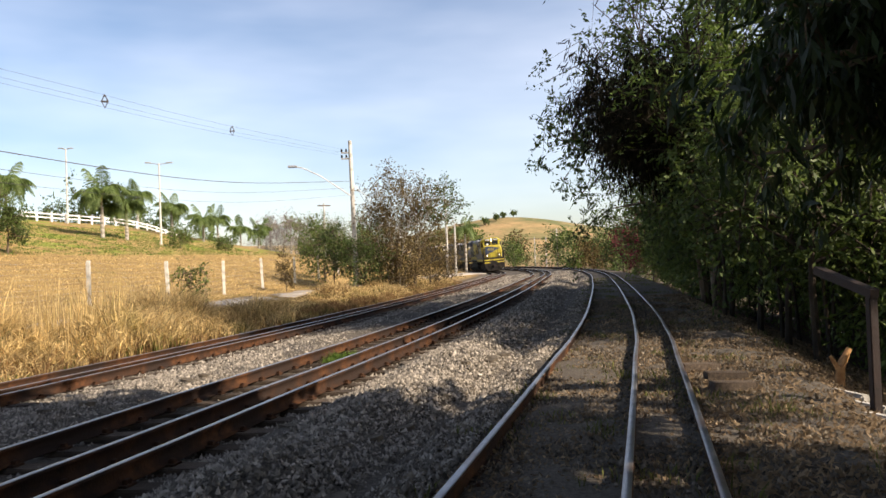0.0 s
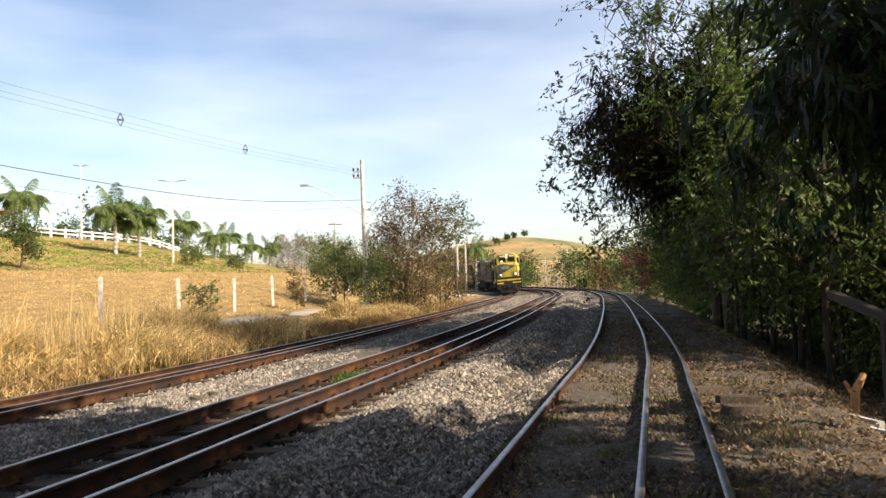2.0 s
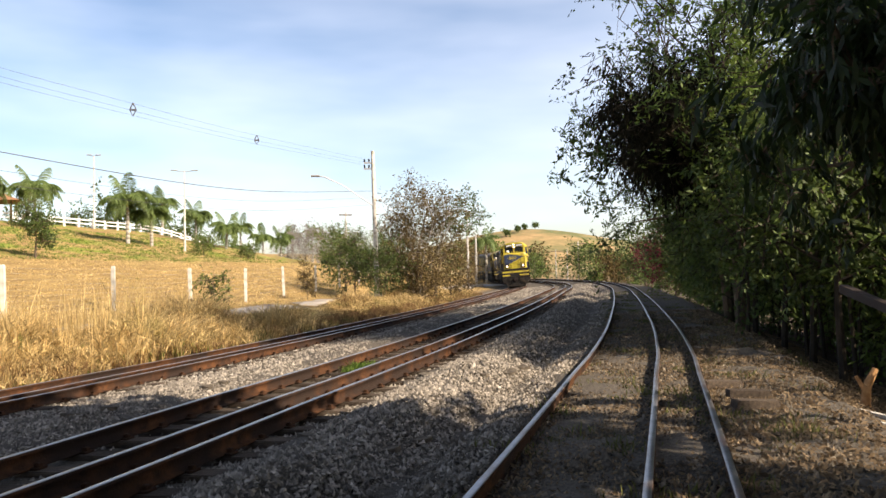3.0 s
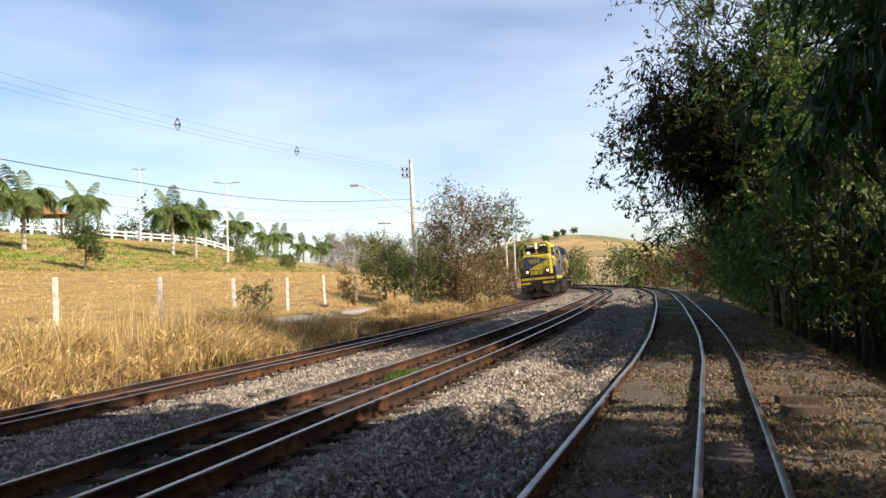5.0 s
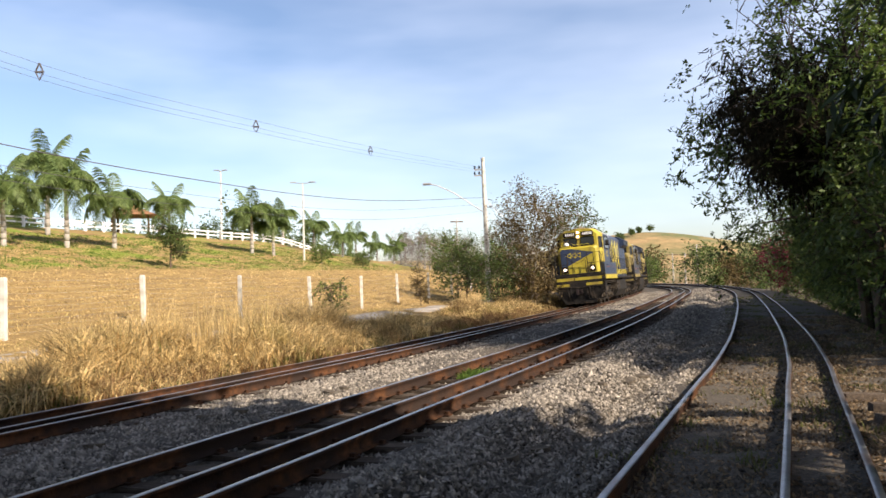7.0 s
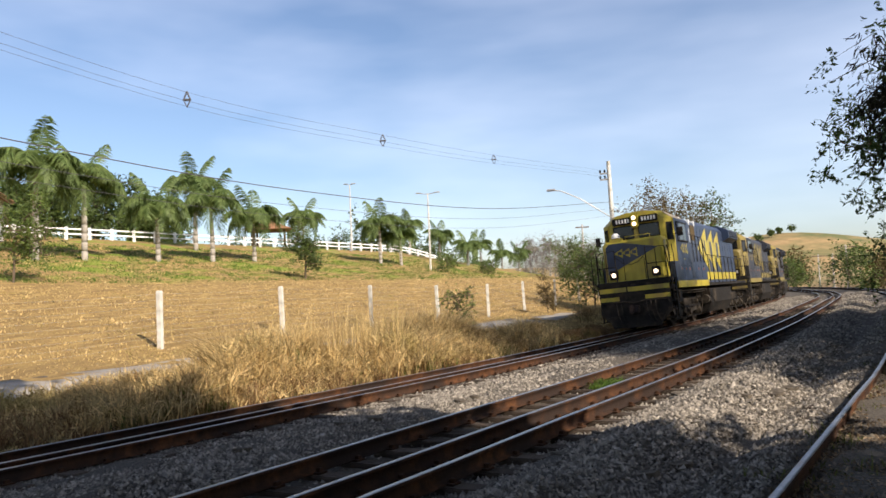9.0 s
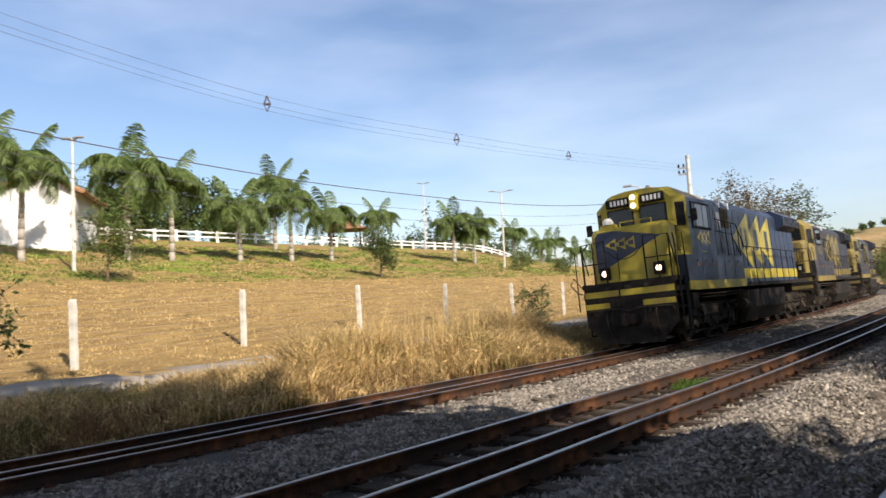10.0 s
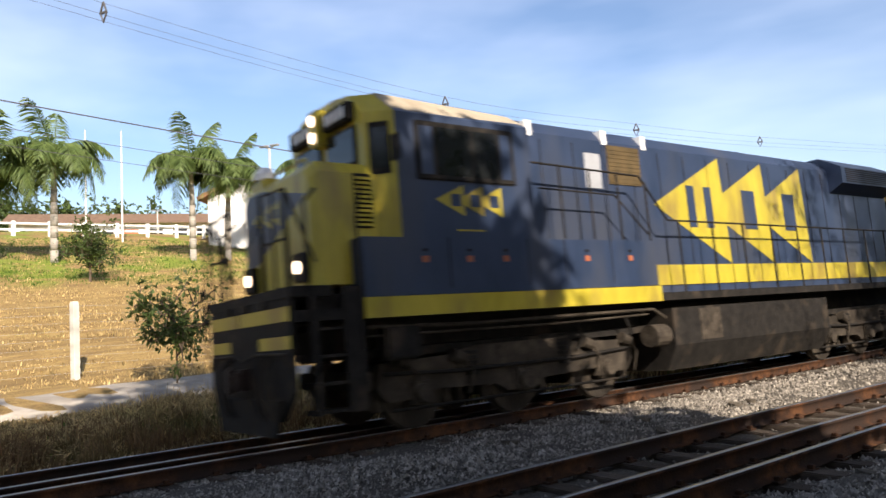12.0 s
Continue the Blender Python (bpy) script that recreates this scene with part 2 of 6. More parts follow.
def ground_material():
    """Earth of the whole site: gravelly rail bed, dry bank, green lawn and far hills, told apart by the plan."""
    m = bpy.data.materials.new("earth")
    m.use_nodes = True
    n, l = m.node_tree.nodes, m.node_tree.links
    bsdf = n["Principled BSDF"]
    bsdf.inputs["Roughness"].default_value = 0.97
    bsdf.inputs["Specular IOR Level"].default_value = 0.15
    geo = n.new("ShaderNodeNewGeometry")

    def noise_at(scale, detail=8.0, rough=0.65):
        t = n.new("ShaderNodeTexNoise")
        t.inputs["Scale"].default_value, t.inputs["Detail"].default_value, t.inputs["Roughness"].default_value = scale, detail, rough
        l.new(geo.outputs["Position"], t.inputs["Vector"])
        return t.outputs["Fac"]

    def ramp(src, p0, p1, a=(0, 0, 0), b=(1, 1, 1)):
        r = n.new("ShaderNodeValToRGB")
        r.color_ramp.elements[0].position, r.color_ramp.elements[1].position = p0, p1
        r.color_ramp.elements[0].color, r.color_ramp.elements[1].color = (*a, 1), (*b, 1)
        l.new(src, r.inputs["Fac"])
        return r.outputs["Color"]

    def mix(f, a, b):
        x = n.new("ShaderNodeMix")
        x.data_type = "RGBA"
        l.new(f, x.inputs["Factor"])
        l.new(a, x.inputs["A"])
        l.new(b, x.inputs["B"])
        return x.outputs["Result"]

    def attr(name):
        at = n.new("ShaderNodeAttribute")
        at.attribute_name = name
        return at.outputs["Fac"]

    fine, mid, wide = noise_at(22), noise_at(2.2), noise_at(0.22, 5)
    gravel = ramp(noise_at(30), 0.3, 0.7, (0.045, 0.038, 0.031), (0.165, 0.145, 0.12))
    soil = mix(ramp(noise_at(1.4, 7), 0.42, 0.6), ramp(fine, 0.3, 0.7, (0.032, 0.023, 0.016), (0.105, 0.076, 0.051)), ramp(noise_at(34), 0.3, 0.7, (0.045, 0.037, 0.028), (0.165, 0.13, 0.095)))
    straw = mix(ramp(mid, 0.35, 0.7), ramp(fine, 0.3, 0.7, (0.26, 0.17, 0.063), (0.47, 0.345, 0.14)), ramp(fine, 0.3, 0.7, (0.16, 0.098, 0.043), (0.33, 0.22, 0.088)))
    rows_map = n.new("ShaderNodeMapping")
    rows_map.inputs["Rotation"].default_value = (0, 0, radians(11.5))
    rows_map.inputs["Scale"].default_value = (2.6, 0.35, 6.0)
    l.new(geo.outputs["Position"], rows_map.inputs["Vector"])
    rows_t = n.new("ShaderNodeTexNoise")
    rows_t.inputs["Scale"].default_value, rows_t.inputs["Detail"].default_value, rows_t.inputs["Roughness"].default_value = 0.9, 7.0, 0.7
    l.new(rows_map.outputs["Vector"], rows_t.inputs["Vector"])
    straw = mix(ramp(rows_t.outputs["Fac"], 0.45, 0.62), straw, ramp(fine, 0.3, 0.7, (0.13, 0.085, 0.038), (0.29, 0.195, 0.085)))
    green = ramp(fine, 0.3, 0.7, (0.11, 0.16, 0.022), (0.26, 0.31, 0.05))
    lawn = mix(ramp(noise_at(0.35, 6), 0.47, 0.60), straw, green)
    hill = mix(ramp(noise_at(0.02, 8), 0.42, 0.62), ramp(wide, 0.3, 0.7, (0.30, 0.20, 0.10), (0.40, 0.28, 0.14)), ramp(mid, 0.3, 0.7, (0.10, 0.12, 0.05), (0.16, 0.16, 0.07)))
    c = mix(attr("bed"), soil, gravel)
    c = mix(attr("bank"), c, straw)
    c = mix(attr("lawn"), c, lawn)
    c = mix(attr("far"), c, hill)
    l.new(c, bsdf.inputs["Base Color"])
    b = n.new("ShaderNodeBump")
    b.inputs["Strength"].default_value, b.inputs["Distance"].default_value = 0.6, 0.05
    l.new(fine, b.inputs["Height"])
    l.new(b.outputs["Normal"], bsdf.inputs["Normal"])
    return m


# ---- mesh helpers ----
def obj(name, bm, material, parent=None, label="", smooth=False):
    me = bpy.data.meshes.new(name)
    if smooth:
        for f in bm.faces:
            f.smooth = True
    bm.to_mesh(me)
    bm.free()
    for k in (material if isinstance(material, (list, tuple)) else [material]):
        me.materials.append(k)
    ob = new(name, me)
    if parent is not None:
        ob.parent = parent
    if label:
        ob["label"] = label
    return ob


def part(name, bm, material, parent, label="", smooth=False):
    return obj(name, bm, material, parent, label, smooth)


def empty(name, m, label, category, group=""):
    e = new(name)
    e.matrix_basis = m
    return tagged(e, label, category, group)


def box(bm, x0, x1, y0, y1, z0, z1, bev=0.0):
    vs = [bm.verts.new((x, y, z)) for x in (x0, x1) for y in (y0, y1) for z in (z0, z1)]
    fs = [bm.faces.new([vs[i] for i in q]) for q in ((0, 1, 3, 2), (4, 6, 7, 5), (0, 4, 5, 1), (2, 3, 7, 6), (0, 2, 6, 4), (1, 5, 7, 3))]
    if bev:
        bmesh.ops.bevel(bm, geom=list({e for f in fs for e in f.edges}), offset=bev, segments=2, affect="EDGES")
    return bm


def rod(bm, p, q, r0, r1=None, seg=8):
    p, q = Vector(p), Vector(q)
    r1 = r0 if r1 is None else r1
    d = (q - p).normalized()
    a = d.orthogonal().normalized()
    b = d.cross(a)
    rings = [[bm.verts.new(c + (a * math.cos(2 * math.pi * k / seg) + b * math.sin(2 * math.pi * k / seg)) * r) for k in range(seg)] for c, r in ((p, r0), (q, r1))]
    for k in range(seg):
        bm.faces.new((rings[0][k], rings[0][(k + 1) % seg], rings[1][(k + 1) % seg], rings[1][k]))
    bm.faces.new(rings[0][::-1])
    bm.faces.new(rings[1])
    return bm


def tube(bm, pts, r, seg=6):
    pts = [Vector(p) for p in pts]
    ring, old = None, None
    for k, p in enumerate(pts):
        d = (pts[min(k + 1, len(pts) - 1)] - pts[max(k - 1, 0)]).normalized()
        a = d.orthogonal().normalized() if ring is None else (axis - d * axis.dot(d)).normalized()
        axis = a
        b = d.cross(a)
        ring = [bm.verts.new(p + (a * math.cos(2 * math.pi * i / seg) + b * math.sin(2 * math.pi * i / seg)) * r) for i in range(seg)]
        if old:
            for i in range(seg):
                bm.faces.new((old[i], old[(i + 1) % seg], ring[(i + 1) % seg], ring[i]))
        else:
            bm.faces.new(ring[::-1])
        old = ring
    bm.faces.new(ring)
    return bm


def prism(bm, outline, lo, hi, axis="y"):
    """An outline (pairs) swept along an axis: y takes (x, z), x takes (y, z), z takes (x, y)."""
    def at(a, b, c):
        return (a, c, b) if axis == "y" else (c, a, b) if axis == "x" else (a, b, c)
    r0, r1 = [bm.verts.new(at(a, b, lo)) for a, b in outline], [bm.verts.new(at(a, b, hi)) for a, b in outline]
    n = len(outline)
    for k in range(n):
        bm.faces.new((r0[k], r0[(k + 1) % n], r1[(k + 1) % n], r1[k]))
    bm.faces.new(r0[::-1])
    bm.faces.new(r1)
    bmesh.ops.recalc_face_normals(bm, faces=bm.faces[:])
    return bm


def soup(name, verts, faces, material, kind="stuff", label="", category="", parent=None):
    me = bpy.data.meshes.new(name)
    me.vertices.add(len(verts))
    me.vertices.foreach_set("co", np.asarray(verts, dtype=np.float32).ravel())
    faces = np.asarray(faces, dtype=np.int32)
    k = faces.shape[1]
    me.loops.add(faces.size)
    me.loops.foreach_set("vertex_index", faces.ravel())
    me.polygons.add(len(faces))
    me.polygons.foreach_set("loop_start", np.arange(0, faces.size, k, dtype=np.int32))
    me.polygons.foreach_set("loop_total", np.full(len(faces), k, dtype=np.int32))
    me.update(calc_edges=True)
    me.validate()
    me.materials.append(material)
    ob = new(name, me)
    if parent is not None:
        ob.parent = parent
        return ob
    return tagged(ob, label, category, kind=kind)


# ---- plan: tracks and terrain ----
def spline(ctrl, step=1.0):
    """A smooth line through plan points, sampled about every step metres."""
    c = [np.array(p, float) for p in ctrl]
    c = [2 * c[0] - c[1]] + c + [2 * c[-1] - c[-2]]
    out = []
    for k in range(1, len(c) - 2):
        n = max(2, int(np.linalg.norm(c[k + 1] - c[k]) / step))
        for s in np.arange(n) / n:
            out.append(0.5 * (2 * c[k] + (c[k + 1] - c[k - 1]) * s + (2 * c[k - 1] - 5 * c[k] + 4 * c[k + 1] - c[k + 2]) * s * s + (3 * c[k] - c[k - 1] - 3 * c[k + 1] + c[k + 2]) * s ** 3))
    out.append(c[-2])
    return np.array(out)


def offset(line, d):
    """The line moved d metres to its right."""
    t = np.gradient(line, axis=0)
    t /= np.linalg.norm(t, axis=1)[:, None]
    return line + np.stack([t[:, 1], -t[:, 0]], 1) * d


SIDING = spline([(-3.1, -10), (-0.4, 0.2), (0.76, 4.4), (1.7, 7.85), (2.3, 10.1), (3.18, 13.4), (4.9, 20.8), (8.5, 38), (12.2, 58), (14.6, 80), (14.0, 104), (10.5, 128), (3, 155), (-12, 190)])
CENTRE = spline([(-7.2, -10), (-4.95, -0.5), (-3.85, 4.6), (-3.32, 6.8), (-2.70, 9.4), (-1.93, 12.4), (-0.42, 18.7), (2.4, 31.9), (6.2, 51.9), (9.6, 72), (10.9, 92), (9.2, 116), (4.2, 142), (-8, 178)])
MAIN = spline([(-13.6, -16), (-11.6, -6), (-9.2, 4.3), (-8.62, 6.4), (-7.9, 9.0), (-6.9, 12.8), (-5.2, 19.3), (-3.3, 28.0), (-0.45, 42.4), (2.85, 61.4), (5.7, 80), (7.0, 96), (6.4, 114), (2.6, 136), (-5.5, 160), (-20, 190)])
Z_SIDING, Z_CENTRE, Z_MAIN = 0.10, -0.06, -0.27    # rail tops at the track centres
CANT_CENTRE, CANT_MAIN = 2.0, 3.7                   # degrees by which the outer rails stand higher


def along_x(line, y):
    return np.interp(y, line[:, 1], line[:, 0])


def smooth01(v, a, b):
    s = np.clip((v - a) / (b - a), 0, 1)
    return s * s * (3 - 2 * s)


def terrain(x, y):
    """Height of the ground, with the shares of rail bed, bank, lawn and far land."""
    x, y = np.asarray(x, float), np.asarray(y, float)
    u = -0.98 * x + 0.2 * y - 19.0          # metres beyond the boundary fence
    v = 0.2 * x + 0.98 * y                   # metres along it
    yy = np.clip(y, -16, 190)
    xs, xc, xm = along_x(SIDING, yy), along_x(CENTRE, yy), along_x(MAIN, yy)
    # cross-section of the rail yard: control heights at offsets that follow the tracks
    knots = [xm - 7.5, xm - 4.0, xm - 2.0, xm - 1.4, xm + 1.4, xm + 2.0, (xm + xc) / 2 + 0.4, xc - 1.6, xc - 1.1, xc + 1.1, xc + 1.5, xc + 2.2, xs - 2.4, xs - 1.75, xs - 1.25, xs + 1.4, xs + 2.35, xs + 3.3, xs + 5.5, xs + 9.0]
    high = [0.0, -0.28, -0.46, -0.56, -0.40, -0.36, -0.26, -0.30, -0.35, -0.27, -0.17, -0.06, -0.10, -0.26, -0.05, 0.0, 0.0, -0.45, -1.1, -1.9]
    z = np.full(x.shape, high[0])
    for k in range(len(knots) - 1):
        s = np.clip((x - knots[k]) / np.maximum(knots[k + 1] - knots[k], 0.05), 0, 1)
        z = z + (high[k + 1] - high[k]) * s
    # low heaps along the ballast shoulders
    heaps = np.sin(y * 1.15 + 0.9 * x) * np.sin(y * 0.53 - 0.4 * x + 1.0) + 0.5 * np.sin(y * 2.3 - 1.1 * x)
    between = smooth01(x, xm + 1.4, xm + 2.2) * (1 - smooth01(x, xc - 1.7, xc - 1.2)) + smooth01(x, xc + 1.2, xc + 1.9) * (1 - smooth01(x, xs - 2.2, xs - 1.6))
    z = z + 0.055 * heaps * between * (y < 70)
    fall = 1 - 0.72 * smooth01(v, 74, 108)
    z = z + np.where(u > 0, np.minimum(0.2 * np.clip(u, 0, None), 6.8 + 0.004 * u) * fall, 0) + 0.1 * smooth01(u, -3, 1)
    # distant hills
    d = np.hypot(x, y)
    far = smooth01(d, 130, 260)
    hills = 0
    for hx, hy, hr, hz in ((52, 640, 66, 25), (-40, 900, 200, 16), (190, 760, 120, 17), (-300, 800, 160, 18), (-700, 500, 200, 16), (520, 420, 160, 16), (0, -700, 250, 20)):
        hills = hills + hz * np.exp(-((x - hx) ** 2 + (y - hy) ** 2) / (2 * hr * hr))
    z = z * (1 - far) + far * hills
    bed = smooth01(x, xm - 2.4, xm - 1.4) * (1 - smooth01(x, xs + 2.0, xs + 3.4))
    bank = smooth01(u, -1.2, 0.5)
    bank = np.maximum(bank, 1 - smooth01(x, xm - 3.4, xm - 2.0))
    lawn = smooth01(u + 0.8 * np.sin(v * 0.3) + 0.5 * np.sin(v * 1.1), 12.5, 15.5)
    return z, bed * (1 - far), bank, lawn, far


def height(x, y):
    return float(terrain(np.array([x]), np.array([y]))[0][0])


def build_ground():
    def axis(segments):
        return np.unique(np.concatenate([np.arange(a, b, s) for a, b, s in segments] + [[segments[-1][1]]]))
    gx = axis([(-4000, -800, 400), (-800, -200, 40), (-200, -60, 6), (-60, -14, 1.2), (-14, 16, 0.3), (16, 60, 3), (60, 200, 12), (200, 800, 40), (800, 4000, 400)])
    gy = axis([(-4000, -800, 400), (-800, -100, 60), (-100, -6, 6), (-6, 40, 0.35), (40, 130, 1.5), (130, 300, 8), (300, 1200, 30), (1200, 4000, 400)])
    X, Y = np.meshgrid(gx, gy)
    z, bed, bank, lawn, far = terrain(X.ravel(), Y.ravel())
    rng = np.random.default_rng(3)
    x, y = X.ravel(), Y.ravel()
    near = (np.abs(x) < 16) & (y < 40) & (y > -6)
    z = z + np.where(near, 0.018 * rng.standard_normal(len(x)) + 0.03 * np.sin(x * 2.3 + y * 0.7) * np.sin(y * 1.1), 0) + np.where(bank > 0.5, 0.05 * np.sin(x * 0.9) * np.sin(y * 0.8), 0)
    nx, ny = len(gx), len(gy)
    i = (np.arange(ny - 1)[:, None] * nx + np.arange(nx - 1)[None, :]).ravel()
    ob = soup("ground", np.stack([x, y, z], 1), np.stack([i, i + 1, i + nx + 1, i + nx], 1), ground_material(), "structure", "gravelly rail bed, dry grassy bank and distant brown hills", "ground")
    for name, data in (("bed", bed), ("bank", bank), ("lawn", lawn), ("far", far)):
        a = ob.data.attributes.new(name, "FLOAT", "POINT")
        a.data.foreach_set("value", np.asarray(data, dtype=np.float32))
    for p in ob.data.polygons:
        p.use_smooth = True
    return ob


build_ground()


def ribbon(name, line, profile, material, parent, label="", z=0.0):
    """A profile of (across, up) swept along a plan line."""
    t = np.gradient(line, axis=0)
    t /= np.linalg.norm(t, axis=1)[:, None]
    right = np.stack([t[:, 1], -t[:, 0]], 1)
    n, k = len(line), len(profile)
    v = np.zeros((n, k, 3))
    for j, (a, h) in enumerate(profile):
        v[:, j, :2] = line + right * a
        v[:, j, 2] = h + z
    i = (np.arange(n - 1)[:, None] * k + np.arange(k)[None, :]).ravel()
    j = (np.arange(n - 1)[:, None] * k + (np.arange(k)[None, :] + 1) % k).ravel()
    return soup(name, v.reshape(-1, 3), np.stack([i, j, j + k, i + k], 1), material, parent=parent, label=label)


RAIL_BODY = [(-0.07, -0.17), (-0.07, -0.155), (-0.012, -0.14), (-0.012, -0.045), (-0.034, -0.032), (-0.034, -0.004), (0.034, -0.004), (0.034, -0.032), (0.012, -0.045), (0.012, -0.14), (0.07, -0.155), (0.07, -0.17)]
RAIL_TOP = [(-0.031, -0.006), (-0.026, 0.0), (0.026, 0.0), (0.031, -0.006)]


def sleeper_mesh():
    bm = bmesh.new()
    box(bm, -1.35, 1.35, -0.115, 0.115, -0.16, 0.0, 0.012)
    me = bpy.data.meshes.new("sleeper")
    bm.to_mesh(me)
    bm.free()
    me.materials.append(M_SLEEPER)
    return me


SLEEPER_MESH = sleeper_mesh()


def fastening_mesh():
    """Base plate with a spike head on each side of the rail foot."""
    bm = bmesh.new()
    box(bm, -0.14, 0.14, -0.07, 0.07, -0.01, 0.012, 0.003)
    for s in (-1, 1):
        box(bm, s * 0.095 - 0.028, s * 0.095 + 0.028, -0.03, 0.03, 0.0, 0.05, 0.006)
    me = bpy.data.meshes.new("rail_fastening")
    bm.to_mesh(me)
    bm.free()
    me.materials.append(M_STEEL)
    return me


FASTENING_MESH = fastening_mesh()


def build_track(name, label, line, z, rails, head, cant, span):
    """One mixed-gauge track: rails at offsets from the line, on wooden sleepers."""
    tr = tagged(new(name), label, "railway track")
    for d in rails:
        zr = z + d * math.tan(radians(cant))
        r = ribbon("rail", offset(line, d), RAIL_BODY, M_STEEL, tr, z=zr)
        ribbon("rail_head", offset(line, d), RAIL_TOP, head, r, z=zr + 0.0005)
    seg = np.linalg.norm(np.diff(line, axis=0), axis=1)
    s = np.concatenate([[0], np.cumsum(seg)])
    rng = random.Random(len(label))
    p = 0.3
    while p < s[-1]:
        x, y = np.interp(p, s, line[:, 0]), np.interp(p, s, line[:, 1])
        x2, y2 = np.interp(p + 0.2, s, line[:, 0]), np.interp(p + 0.2, s, line[:, 1])
        p += 0.60 + rng.uniform(-0.04, 0.04)
        if not span[0] < y < span[1]:
            continue
        ob = new("sleeper", SLEEPER_MESH)
        ob.parent = tr
        ob.matrix_basis = pose(x + rng.uniform(-0.06, 0.06), y, z - 0.175 + rng.uniform(-0.015, 0.004), 0, -cant + rng.uniform(-0.4, 0.4), math.degrees(math.atan2(y2 - y, x2 - x)) - 90 + rng.uniform(-1.5, 1.5))
        if y < 24:
            yaw = math.degrees(math.atan2(y2 - y, x2 - x)) - 90
            for d in rails:
                fs = new("rail_fastening", FASTENING_MESH)
                fs.parent = tr
                fs.matrix_basis = pose(x, y, z - 0.168, 0, -cant, yaw) @ pose(d, 0, 0)
    return tr
build_track("siding_track", "worn mixed-gauge siding rails with wooden sleepers sunk in dirt", SIDING, Z_SIDING, (-0.81, 0.27, 0.82), M_HEADDULL, 0.0, (-2, 45))
build_track("middle_track", "rusty mixed-gauge rails with polished heads on ballast", CENTRE, Z_CENTRE, (-0.83, 0.24, 0.83), M_HEAD, CANT_CENTRE, (-2, 50))
build_track("main_track", "rusty mixed-gauge running rails beside the dry grass", MAIN, Z_MAIN, (-0.83, 0.24, 0.83), M_HEAD, CANT_MAIN, (-6, 60))


# ---- the train ----
def panel(bm, pts, x, t=0.004):
    """A flat plate on a side wall: outline of (along, up) at x, t thick outward."""
    s = 1 if x > 0 else -1
    return prism(bm, pts, x, x + s * t, "x")


def S(s):
    return (s if s > 1.4 else 0.6 + 0.571 * s) - 9.0    # metres along the locomotive, from near its front; the front end is short


def loft(bm, a, ya, b, yb, cap_a=True, cap_b=True):
    """A hull between two cross-sections (x, z) at two places along."""
    r0, r1 = [bm.verts.new((x, ya, z)) for x, z in a], [bm.verts.new((x, yb, z)) for x, z in b]
    n = len(a)
    for k in range(n):
        bm.faces.new((r0[k], r0[(k + 1) % n], r1[(k + 1) % n], r1[k]))
    if cap_a:
        bm.faces.new(r0[::-1])
    if cap_b:
        bm.faces.new(r1)
    bmesh.ops.recalc_face_normals(bm, faces=bm.faces[:])
    return bm


def wheelset_mesh():
    bm = bmesh.new()
    for side in (-1, 1):
        rod(bm, (side * 0.78, 0, 0), (side * 0.90, 0, 0), 0.50, 0.50, 24)
        rod(bm, (side * 0.75, 0, 0), (side * 0.78, 0, 0), 0.53, 0.53, 24)
        for k in range(6):
            a = k * math.pi / 3
            rod(bm, (side * 0.90, math.cos(a) * 0.25, math.sin(a) * 0.25), (side * 0.915, math.cos(a) * 0.25, math.sin(a) * 0.25), 0.05, 0.05, 6)
    rod(bm, (-0.78, 0, 0), (0.78, 0, 0), 0.1, 0.1, 10)
    me = bpy.data.meshes.new("wheelset")
    bm.to_mesh(me)
    bm.free()
    me.materials.append(M_DIRT)
    return me


WHEELSET = wheelset_mesh()
WHEELSETS = []


